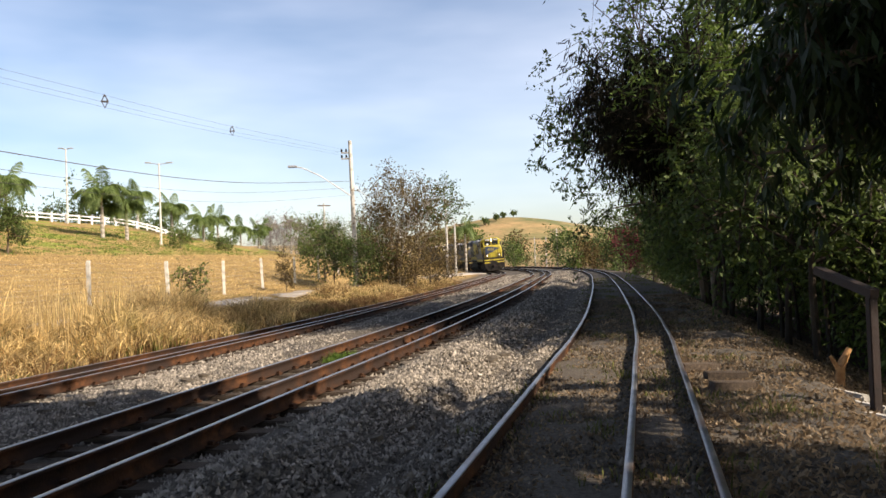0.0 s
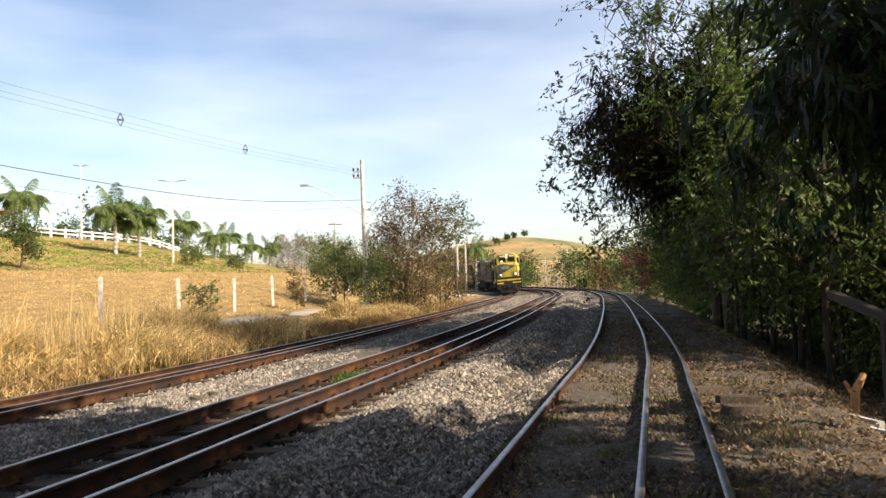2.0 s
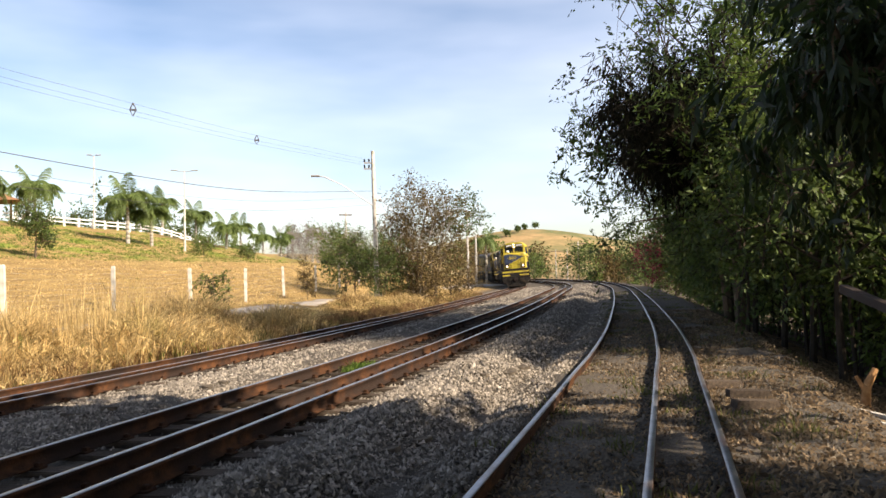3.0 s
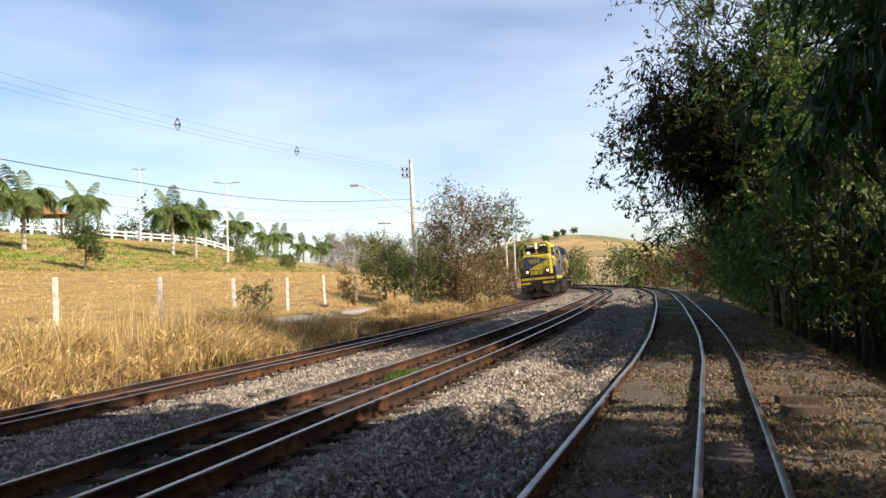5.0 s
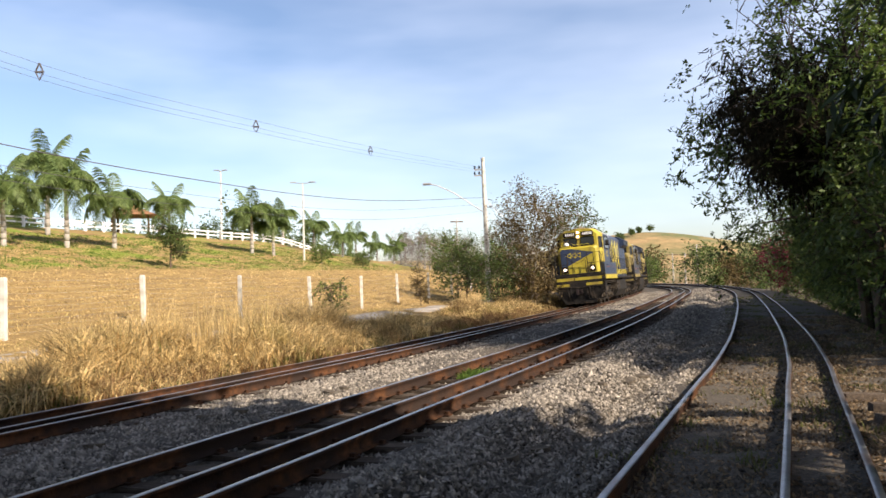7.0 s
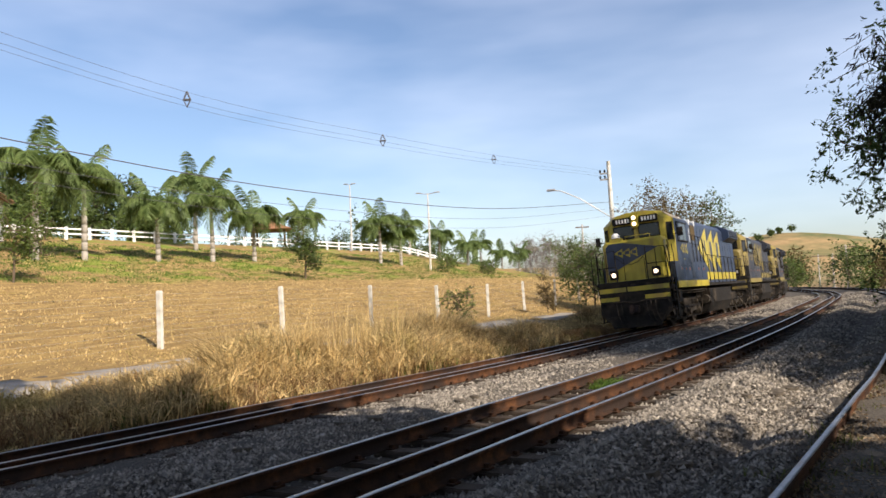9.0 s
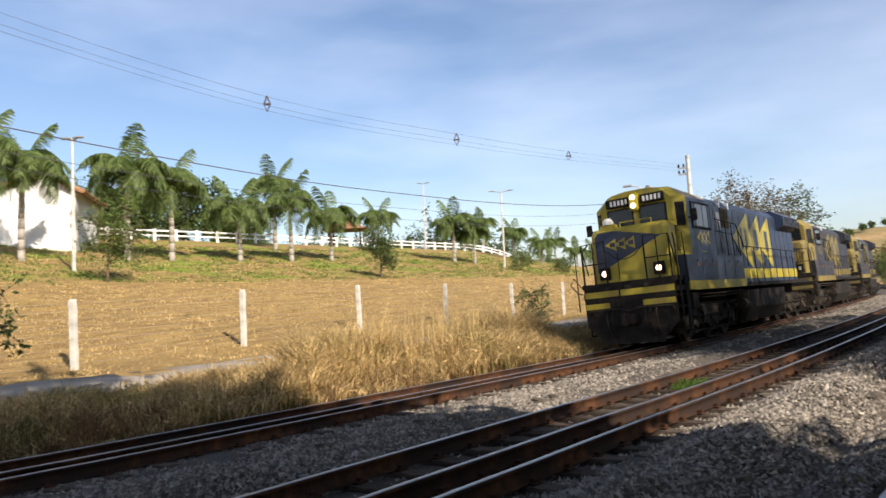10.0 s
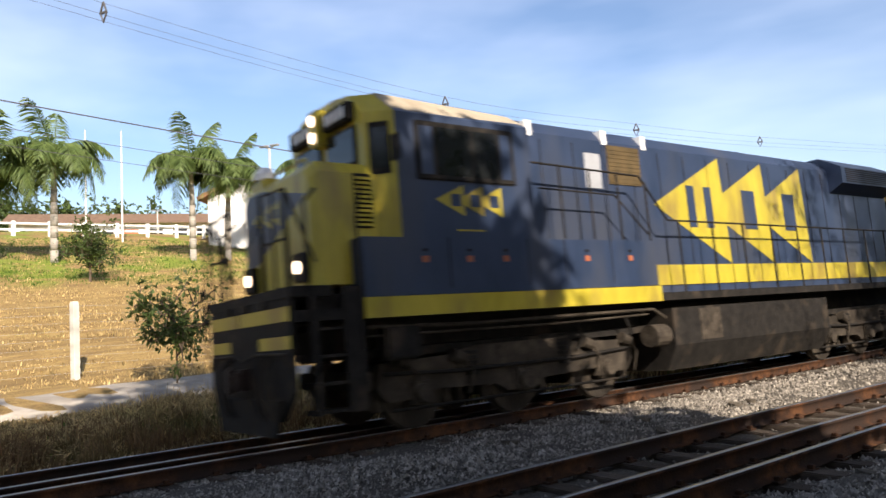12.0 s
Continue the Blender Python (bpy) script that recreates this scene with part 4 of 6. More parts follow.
        part("grab_rail", bm, M_BLACK, e)
        # end railing
        bm = bmesh.new()
        tube(bm, [(side * 1.38, S(-0.36), 2.00), (side * 1.38, S(-0.36), 3.22), (side * 0.62, S(-0.36), 3.26), (side * 0.62, S(-0.36), 2.00)], 0.026)
        tube(bm, [(side * 1.38, S(-0.36), 2.60), (side * 0.62, S(-0.36), 2.60)], 0.018)
        for x in (1.0,):
            rod(bm, (side * x, S(-0.36), 2.00), (side * x, S(-0.36), 3.22), 0.018, 0.018, 6)
        tube(bm, [(side * 1.38, S(-0.36), 3.22), (side * 1.40, S(0.3), 2.30)], 0.020)
        part("end_railing", bm, M_BLACK, pf)
        # ditch lights
        bm = bmesh.new()
        box(bm, side * 0.86 - 0.17, side * 0.86 + 0.17, S(0.30), S(0.47), 2.10, 2.48, 0.02)
        hs = part("ditch_light_housing", bm, M_BLACK, e)
        bm = bmesh.new()
        rod(bm, (side * 0.86, S(0.30), 2.29), (side * 0.86, S(0.265), 2.29), 0.09, 0.085, 16)
        part("ditch_light", bm, lamp, hs, "lit round ditch light lens")
    bm = bmesh.new()
    tube(bm, [(-1.36, S(-0.47), 1.02), (-1.30, S(-0.47), 1.18), (-0.4, S(-0.49), 1.20), (0.0, S(-0.5), 1.12), (0.4, S(-0.49), 1.20), (1.30, S(-0.47), 1.18), (1.36, S(-0.47), 1.02)], 0.018)
    part("uncoupling_lever", bm, M_DIRT, pilot)
    for x in (-0.62, 0.0, 0.62):
        bm = bmesh.new()
        box(bm, x - 0.10, x + 0.10, S(-0.46), S(-0.41), 1.78, 1.88, 0.01)
        part("socket_box", bm, M_DIRT, pilot)
    bm = bmesh.new()
    tube(bm, [(-0.62, S(-0.38), 3.0), (-0.3, S(-0.38), 2.72), (0.0, S(-0.38), 2.64), (0.3, S(-0.38), 2.72), (0.62, S(-0.38), 3.0)], 0.012)
    part("safety_chain", bm, M_BLACK, pf)
    bm = bmesh.new()
    tube(bm, [(-1.46, S(-0.40), 1.9), (-1.72, S(-0.42), 2.25), (-1.84, S(-0.42), 2.05), (-1.62, S(-0.42), 1.78), (-1.46, S(-0.40), 1.72)], 0.018)
    rod(bm, (-1.62, S(-0.40), 1.2), (-1.60, S(-0.40), 3.05), 0.022, 0.014, 6)
    part("marker_rod", bm, M_BLACK, pilot)
    # beacon on the nose
    bm = bmesh.new()
    box(bm, -0.92, -0.42, S(0.55), S(1.02), 3.56, 3.80, 0.03)
    bc = part("beacon_base", bm, yel, e)
    bm = bmesh.new()
    rod(bm, (-0.68, S(0.78), 3.80), (-0.68, S(0.78), 3.90), 0.17, 0.17, 14)
    rod(bm, (-0.68, S(0.78), 3.90), (-0.68, S(0.78), 4.00), 0.17, 0.09, 14)
    part("beacon", bm, M_LETTER, bc, "white domed beacon")
    bm = bmesh.new()
    tube(bm, [(-0.3, S(0.8), 3.66), (-0.3, S(0.8), 3.82), (0.7, S(0.8), 3.82), (0.7, S(0.8), 3.66)], 0.018)
    part("nose_grab_iron", bm, yel, e)
    return e


LEAD = locomotive("lead_locomotive", "dark blue and yellow diesel locomotive with lit headlights", True, M_YEL, M_BLUE)
SECOND = locomotive("trailing_locomotive", "dusty dark blue and yellow diesel locomotive coupled behind", False, M_YELDULL, M_BLUEDULL)
THIRD = copy_thing(SECOND, pose(0, 0, 0))
VEHICLES = [(LEAD, -0.8, 19.6, 5.2), (SECOND, 18.4, 19.6, 5.2), (THIRD, 37.6, 19.6, 5.2)]


# ---- beyond the main track: road, fence, bank ----
def uv(u, v):
    """Plan point at u metres beyond the fence line and v metres along it."""
    return (-0.98 * (u + 19.0) + 0.2 * v, 0.2 * (u + 19.0) + 0.98 * v)


def build_road():
    us, vs = np.array([-4.3, -4.2, -3.0, -1.9, -1.8]), np.concatenate([np.arange(-30, 60, 1.5), np.arange(60, 150, 4.0)])
    rng = np.random.default_rng(8)
    verts = []
    for v in vs:
        for k, u in enumerate(us):
            x, y = uv(u + (0.25 * math.sin(v * 0.7 + k) + 0.15 * math.sin(v * 1.9) if k in (0, 1, 3, 4) else 0), v)
            verts.append((x, y, height(x, y) + (-0.1 if k in (0, 4) else 0.035)))
    n, k = len(vs), len(us)
    faces = [(a * k + b, a * k + b + 1, a * k + k + b + 1, a * k + k + b) for a in range(n - 1) for b in range(k - 1)]
    soup("road", verts, faces, M_ROAD, "structure", "narrow pale concrete lane along the fence", "road")


build_road()


def post_mesh():
    bm = bmesh.new()
    prof = [(0.075, 0.0), (0.075, 1.74), (0.06, 1.80)]
    rings = [[bm.verts.new((math.copysign(r, sx), math.copysign(r, sy), z)) for sx, sy in ((-1, -1), (1, -1), (1, 1), (-1, 1))] for r, z in [(0.085, -0.3)] + prof]
    for a, b in zip(rings, rings[1:]):
        for k in range(4):
            bm.faces.new((a[k], a[(k + 1) % 4], b[(k + 1) % 4], b[k]))
    bm.faces.new(rings[-1])
    bmesh.ops.bevel(bm, geom=bm.edges[:], offset=0.008, segments=1, affect="EDGES")
    me = bpy.data.meshes.new("fence_post")
    bm.to_mesh(me)
    bm.free()
    me.materials.append(M_POST)
    return me


def build_fence():
    fence = tagged(new("boundary_fence"), "wire fence on whitewashed square concrete posts", "fence")
    me = post_mesh()
    rng = random.Random(4)
    spots = []
    for az, d in ((-86, 19.3), (-66, 19.2), (-52.5, 21.0), (-41.1, 24.7), (-32.4, 28.7), (-25.7, 32.6), (-20.5, 36.5), (-16.6, 41.0), (-13.8, 46.5), (-11.4, 52.0), (-9.6, 58.0), (-8.1, 64.5), (-6.9, 71.0)):
        x, y = d * math.sin(radians(az)), d * math.cos(radians(az))
        spots.append((x, y, height(x, y)))
        ob = new("post", me)
        ob.parent = fence
        ob.matrix_basis = pose(x, y, spots[-1][2], rng.uniform(-1.5, 1.5), rng.uniform(-2.2, 0.4), 12 + rng.uniform(-4, 4))
    for h in np.arange(0.18, 1.72, 0.19):
        for (x0, y0, z0), (x1, y1, z1) in zip(spots, spots[1:]):
            bm = bmesh.new()
            n = 4
            pts = [(x0 + (x1 - x0) * k / n, y0 + (y1 - y0) * k / n, z0 + (z1 - z0) * k / n + h - 0.04 * math.sin(math.pi * k / n)) for k in range(n + 1)]
            tube(bm, pts, 0.0028, 4)
            part("wire", bm, M_GALV, fence)


build_fence()


# ---- plants ----
def leaf_soup(centres, rng, length, width, droop=0.2, spread=None, along=None):
    """Leaf blades (one folded quad each) round the centres."""
    c = np.asarray(centres, float)
    if spread is not None:
        c = c + rng.standard_normal(c.shape) * spread
    n = len(c)
    a = rng.standard_normal((n, 3))
    a[:, 2] -= droop * 2
    if along is not None:
        a = a * 0.6 + along
    a /= np.linalg.norm(a, axis=1)[:, None]
    b = np.cross(a, rng.standard_normal((n, 3)))
    b /= np.linalg.norm(b, axis=1)[:, None] + 1e-9
    L = length * rng.uniform(0.6, 1.3, (n, 1))
    w = width * rng.uniform(0.7, 1.3, (n, 1))
    up = np.cross(a, b) * w * 0.25
    v = np.stack([c - a * L * 0.5, c + b * w * 0.5 + up, c + a * L * 0.5, c - b * w * 0.5 + up], 1).reshape(-1, 3)
    return v, np.arange(4 * n).reshape(-1, 4)


def tree(name, label, category, x, y, h, spread, seed, leaf_m, n_leaf, leaf=(0.12, 0.05), trunk=0.16, crown_base=0.35, limbs=7, lean=(0, 0), clump=0.45, bark=None, group="", droop=0.2, z=None, rise=1.0):
    """A tapered trunk with limbs and twigs, and a crown of single leaves in clumps."""
    rng = np.random.default_rng(seed)
    z0 = height(x, y) if z is None else z
    t = empty(name, pose(x, y, z0), label, category, group)
    bm = bmesh.new()
    top = Vector((lean[0], lean[1], h * 0.86))

    def stem(f):
        return Vector((top.x * f * f + 0.12 * h * 0.1 * math.sin(f * 5 + seed), top.y * f * f + 0.012 * h * math.cos(f * 4 + seed), top.z * f))

    n = 7
    for k in range(n):
        rod(bm, stem(k / n) - (Vector((0, 0, 0.25)) if k == 0 else Vector()), stem((k + 1) / n), trunk * (1 - 0.8 * k / n), trunk * (1 - 0.8 * (k + 1) / n), 7)
    tips, ways = [], []
    for i in range(limbs):
        f = crown_base + (0.97 - crown_base) * (i + rng.uniform(0.1, 0.9)) / limbs
        p = stem(f)
        ang = i * 2.4 + rng.uniform(-0.5, 0.5)
        reach = spread * (1.05 - 0.55 * abs(f - 0.55)) * rng.uniform(0.7, 1.05)
        q = p + Vector((math.cos(ang) * reach, math.sin(ang) * reach, rise * h * rng.uniform(0.02, 0.2)))
        m = (p + q) / 2 + Vector((0, 0, h * 0.035)) + Vector(rng.standard_normal(3)) * reach * 0.09
        r = trunk * 0.42 * (1.1 - f)
        rod(bm, p, m, r + 0.012, r * 0.7 + 0.008, 5)
        rod(bm, m, q, r * 0.7 + 0.008, 0.01, 5)
        for j in range(6):
            g = rng.uniform(0.3, 1.0)
            b0 = m.lerp(q, (g - 0.5) * 2) if g > 0.5 else p.lerp(m, g * 2)
            e = b0 + Vector(rng.standard_normal(3)) * spread * 0.22 + Vector((0, 0, 0.1 * spread * rise))
            rod(bm, b0, e, 0.020, 0.010, 4)
            tips.append((b0 + e) / 2)
            ways.append((e - b0).normalized())
            for _ in range(3):
                e2 = e + Vector(rng.standard_normal(3)) * spread * 0.13
                rod(bm, e, e2, 0.010, 0.004, 3)
                tips.append(e2)
                ways.append((e2 - e).normalized())
            tips.append(e)
            ways.append((e - b0).normalized())
    part("trunk", bm, bark or M_BARK, t)
    tips = np.array([tuple(p) for p in tips])
    if n_leaf:
        # sprays: leaves set along short twigs that leave each tip
        sprays = 4
        w = np.repeat(np.array([tuple(p) for p in ways]), sprays, axis=0) * 0.7 + rng.standard_normal((len(tips) * sprays, 3)) * 0.75
        w[:, 2] -= droop
        w /= np.linalg.norm(w, axis=1)[:, None]
        pick = rng.integers(0, len(w), n_leaf)
        c = np.repeat(tips, sprays, axis=0)[pick] + w[pick] * (rng.uniform(0, 1, (n_leaf, 1)) * clump * 1.7)
        v, f = leaf_soup(c, rng, leaf[0], leaf[1], droop, clump * 0.13, w[pick])
        zmin = 0.05 - (0 if category == "tree" else 0.0)
        v[:, 2] = np.maximum(v[:, 2], zmin + 0.02 * np.sin(v[:, 0] * 40))
        soup("crown", v, f, leaf_m, parent=t)
    return t


def frond_mesh(seed, length, droop):
    """One feather leaf: a curved rib with two rows of leaflets, along +x."""
    rng = np.random.default_rng(seed)
    bm = bmesh.new()
    n = 9
    pts = [Vector((length * (k / n) * (1 - 0.12 * droop * (k / n)), 0, length * (0.85 * (k / n) - droop * (k / n) ** 2.2))) for k in range(n + 1)]
    for k in range(n):
        rod(bm, pts[k], pts[k + 1], 0.03 * (1 - k / n) + 0.006, 0.03 * (1 - (k + 1) / n) + 0.006, 4)
    for k in range(48):
        f = 0.12 + 0.88 * k / 48
        i = min(int(f * n), n - 1)
        p = pts[i].lerp(pts[i + 1], f * n - i)
        d = (pts[i + 1] - pts[i]).normalized()
        L = length * 0.33 * (math.sin(math.pi * min(0.97, 0.12 + f * 0.86)) ** 0.6) * rng.uniform(0.85, 1.1)
        for s in (-1, 1):
            a = (Vector((0, s, -0.1 - 0.7 * rng.random())) + d * (0.35 + 0.4 * rng.random())).normalized()
            w = d * 0.026 * length * 0.5
            q = p + a * L * 0.55 + Vector((0, 0, 0.0))
            r = p + a * L + Vector((0, 0, -L * 0.40))
            v = [bm.verts.new(c) for c in (p - w * 0.4, p + w * 0.4, q + w, r, q - w)]
            bm.faces.new(v)
    me = bpy.data.meshes.new("frond")
    bm.to_mesh(me)
    bm.free()
    me.materials.append(M_FROND)
    return me


FRONDS = [frond_mesh(1, 2.4, 0.9), frond_mesh(2, 2.4, 1.15), frond_mesh(3, 2.2, 1.45), frond_mesh(4, 2.2, 0.35)]


def palm(x, y, h, seed, label="feather palm with a smooth grey trunk on the bank", crown=1.0, fronds=22, shaft=True):
    """h is the height of the crown's top; trunk, crown shaft and fronds are parts."""
    rng = random.Random(seed)
    p = empty("palm_tree", pose(x, y, height(x, y), 0, 0, rng.uniform(0, 360)), label, "palm tree", "palms on the bank")
    trunk_h = h - 1.85 * crown
    bm = bmesh.new()
    n, r0 = 8, 0.135 * (0.7 + 0.05 * h)
    lean = rng.uniform(-0.02, 0.02)
    for k in range(n):
        a, b = k / n, (k + 1) / n
        rod(bm, (lean * a * a * h, 0, trunk_h * a - (0.3 if k == 0 else 0)), (lean * b * b * h, 0, trunk_h * b), r0 * (1.25 - 0.4 * a + 0.12 * math.sin(a * 4)), r0 * (1.25 - 0.4 * b + 0.12 * math.sin(b * 4)), 10)
    part("trunk", bm, M_PALMBARK, p, "", True)
    top = (lean * h, 0, trunk_h)
    bm = bmesh.new()
    rod(bm, (top[0], 0, trunk_h - 0.02), (top[0], 0, trunk_h + 0.55 * crown), r0 * 0.85, r0 * 0.45, 9)
    part("crownshaft", bm, M_SHAFT if shaft else M_PALMBARK, p, "green crownshaft" if shaft else "", True)
    for k in range(fronds):
        ob = new("frond", FRONDS[(3 if k < 2 else k % 3)])
        ob.parent = p
        up = -30 if k < 2 else rng.uniform(-26, 14) + (k / fronds) * 22
        ob.matrix_basis = pose(top[0], 0, trunk_h + 0.45 * crown, 0, 0, k * 137.5 + rng.uniform(-12, 12)) @ pose(0, 0, 0, rng.uniform(-10, 10), up, 0) @ Matrix.Diagonal((crown, crown, crown, 1))
    return p


for k, (px_, py_, ph) in enumerate(((-35.6, 22.3, 7.0), (-35.6, 24.5, 6.5), (-34.8, 30.4, 7.0), (-34.4, 33.4, 6.4), (-33.6, 38.6, 5.1), (-32.7, 43.0, 5.8), (-38.7, 48.8, 7.0), (-32.4, 47.6, 5.0), (-39.6, 67.0, 4.8), (-36.3, 15.4, 6.8), (-37.4, 13.2, 6.0), (-29.1, 63.2, 5.4), (-28.0, 65.5, 4.1), (-29.6, 80.9, 4.3), (-25.8, 79.7, 3.6))):
    palm(px_, py_, ph, k, crown=1.0 + 0.03 * ph - (0.2 if ph < 4.5 else 0))
for k, (az, d, ph) in enumerate(((-16.9, 108, 6.4), (-15.3, 112, 6.2), (-14.0, 116, 6.6), (-17.8, 120, 5.0), (-13.1, 150, 9.0), (-11.6, 155, 9.6), (1.8, 105, 7.4), (-22.4, 96, 5.4))):
    palm(d * math.sin(radians(az)), d * math.cos(radians(az)), ph, 40 + k, "distant feather palm beyond the bank", crown=1.05, fronds=14)

# small round trees and shrubs on the bank
tree("round_tree", "small round dark green tree on the bank", "tree", -24.7, 41.9, 2.7, 1.35, 11, M_LEAF, 3200, (0.16, 0.07), 0.07, 0.34, 8, clump=0.26)
tree("round_tree", "small round dark green tree on the bank", "tree", -30.5, 14.3, 2.1, 1.15, 12, M_LEAF, 2600, (0.15, 0.07), 0.06, 0.35, 8, clump=0.24)
tree("young_tree", "young olive-green tree with a thin forked trunk", "tree", -28.5, 23.7, 3.2, 1.6, 13, M_LEAFLIGHT, 3200, (0.15, 0.06), 0.06, 0.25, 9, lean=(0.5, 0.2), clump=0.30)
tree("garden_shrub", "low green garden shrub on the bank", "shrub", -23.3, 65.5, 1.6, 1.1, 14, M_LEAFLIGHT, 900, (0.2, 0.1), 0.05, 0.15, 7, clump=0.3)
tree("garden_shrub", "low green garden shrub on the bank", "shrub", -20.8, 70.7, 1.3, 1.0, 15, M_LEAFLIGHT, 800, (0.2, 0.1), 0.05, 0.15, 7, clump=0.3)
tree("young_tree", "young thin green tree near the white fence", "tree", -37.2, 62.0, 3.0, 1.3, 16, M_LEAFLIGHT, 900, (0.18, 0.08), 0.06, 0.3, 7, clump=0.3)
# trees behind the white fence
for k, (az, d, h, s, m) in enumerate(((-49.5, 74, 6.4, 2.6, M_LEAF), (-46.5, 78, 5.2, 3.0, M_LEAF), (-43.0, 80, 7.2, 2.2, M_LEAF), (-51.8, 80, 5.0, 2.8, M_LEAF), (-40.5, 92, 4.5, 3.0, M_LEAF), (-25.4, 104, 5.5, 3.4, M_LEAF), (-23.5, 112, 7.2, 4.0, M_LEAF), (-21.3, 118, 6.6, 3.6, M_LEAF), (-19.2, 125, 5.8, 3.6, M_LEAF), (-28.6, 110, 4.6, 3.2, M_LEAF), (-33.5, 118, 4.2, 3.6, M_LEAF), (-36.4, 125, 4.4, 3.4, M_LEAF), (-50.6, 66, 4.2, 2.2, M_LEAF), (-48.0, 68, 4.4, 2.4, M_LEAF), (-45.2, 70, 4.6, 2.2, M_LEAF), (-53.0, 68, 4.0, 2.2, M_LEAF), (-41.8, 74, 3.8, 2.0, M_LEAF), (-66, 128, 10.5, 5.0, M_LEAF), (-63.5, 135, 11.5, 5.5, M_LEAF), (-61, 130, 10.5, 5.0, M_LEAF), (-58.5, 138, 11.0, 5.5, M_LEAF), (-68.5, 135, 11.5, 5.5, M_LEAF), (-55.5, 135, 10.0, 5.0, M_LEAF), (-71, 128, 11.0, 5.0, M_LEAF))):
    tree("garden_tree", "dense dark green tree behind the white fence", "tree", d * math.sin(radians(az)), d * math.cos(radians(az)), h, s, 60 + k, m, 2600, (0.36 if d < 127 else 0.8, 0.2 if d < 127 else 0.4), 0.14, 0.12, 9, clump=0.5 if d < 127 else 0.9)


# ---- buildings and fittings on the bank ----
def build_white_fence():
    f = tagged(new("white_rail_fence"), "white-painted concrete rail fence along the crest", "fence")
    bm = bmesh.new()
    box(bm, -0.09, 0.09, -0.09, 0.09, -0.3, 0.95, 0.01)
    me = bpy.data.meshes.new("white_post")
    bm.to_mesh(me)
    bm.free()
    me.materials.append(M_WHITE)
    vs = np.arange(4, 92, 2.0)
    pts = []
    for v in vs:
        x, y = uv(33.6 - (0 if v > 36 else (36 - v) * 0.09), v)
        pts.append((x, y, height(x, y)))
        ob = new("post", me)
        ob.parent = f
        ob.matrix_basis = pose(x, y, pts[-1][2], 0, 0, 12)
    for h in (0.42, 0.80):
        for a, b in zip(pts, pts[1:]):
            bm = bmesh.new()
            d = (Vector(b) - Vector(a))
            side = Vector((-d.y, d.x, 0)).normalized() * 0.035
            q = [Vector(p) + Vector((0, 0, h + o)) + s for p in (a, b) for o in (-0.06, 0.06) for s in (-side, side)]
            vv = [bm.verts.new(p) for p in q]
            for i in ((0, 1, 3, 2), (4, 6, 7, 5), (0, 4, 5, 1), (2, 3, 7, 6), (0, 2, 6, 4), (1, 5, 7, 3)):
                bm.faces.new([vv[j] for j in i])
            bmesh.ops.recalc_face_normals(bm, faces=bm.faces[:])
            part("rail", bm, M_WHITE, f)


build_white_fence()


def tile_rows(parent, origin, along, down, n_along, n_down, label=""):
    """Ribbed clay tiles: each course is a row of half-round ribs joined in one part."""
    for r in range(n_down):
        bm = bmesh.new()
        for c in range(n_along):
            p0 = origin + along * ((c + 0.5) / n_along) + down * (r / n_down)
            p1 = origin + along * ((c + 0.5) / n_along) + down * ((r + 1.08) / n_down)
            rod(bm, p0 + Vector((0, 0, 0.05)), p1 + Vector((0, 0, 0.03)), along.length / n_along * 0.52, along.length / n_along * 0.55, 6)
        part("tile_course", bm, M_TILE, parent)


def build_house():
    x0, y0 = -40.5, 28.9
    h = empty("white_house", pose(x0, y0, height(x0 + 1, y0) - 0.4, 0, 0, 40), "white rendered house with a clay tile gable roof", "house")
    # local: gable faces -y, ridge runs along y
    bm = bmesh.new()
    prism(bm, [(-2.1, -0.3), (2.1, -0.3), (2.1, 4.1), (0, 5.1), (-2.1, 4.1)], 0.0, 6.5, "y")
    wl_ = part("wall", bm, M_WHITE, h, "bright white rendered gable wall")
    bm = bmesh.new()
    box(bm, -2.16, 2.16, -0.05, 6.55, -0.35, 0.12)
    part("plinth", bm, M_LITTER, h, "reddish earth-stained plinth")
    for s in (-1, 1):
        bm = bmesh.new()
        prism(bm, [(0, 5.2), (s * 2.65, 3.86), (s * 2.65, 3.76), (0, 5.08)], -0.45, 6.9, "y")
        rf = part("roof", bm, M_TILE, h, "weathered clay tile roof slope")
        tile_rows(rf, Vector((0, -0.45, 5.2)), Vector((0, 7.35, 0)), Vector((s * 2.65, 0, -1.34)), 30, 7)
    bm = bmesh.new()
    box(bm, -2.13, -2.08, 1.2, 2.2, 0.1, 2.2)
    part("door", bm, M_BROWNPANEL, h)
    bm = bmesh.new()
    box(bm, -2.13, -2.08, 3.4, 4.6, 1.1, 2.2)
    part("window", bm, M_GLASSDARK, h)
    return h


build_house()


def build_low_building():
    x, y = -74.0, 39.0
    b = empty("low_building", pose(x, y, height(x, y) + 0.7, 0, 0, 58), "long low white building with a brown tile roof", "building")
    bm = bmesh.new()
    box(bm, -11, 11, 0, 6, -1.2, 3.0)
    part("wall", bm, M_WHITE, b)
    bm = bmesh.new()
    prism(bm, [(-0.9, 2.9), (3, 4.3), (6.9, 2.9), (3, 4.1)], -11.6, 11.6, "x")
    part("roof", bm, M_ROOFBROWN, b, "brown clay tile roof")
    for k in range(9):
        bm = bmesh.new()
        box(bm, -10 + k * 2.4, -8.6 + k * 2.4, -0.03, 0.05, 1.0 if k != 4 else 0.0, 2.3)
        part("window" if k != 4 else "door", bm, M_GLASSDARK if k != 4 else M_ORANGE, b)


build_low_building()


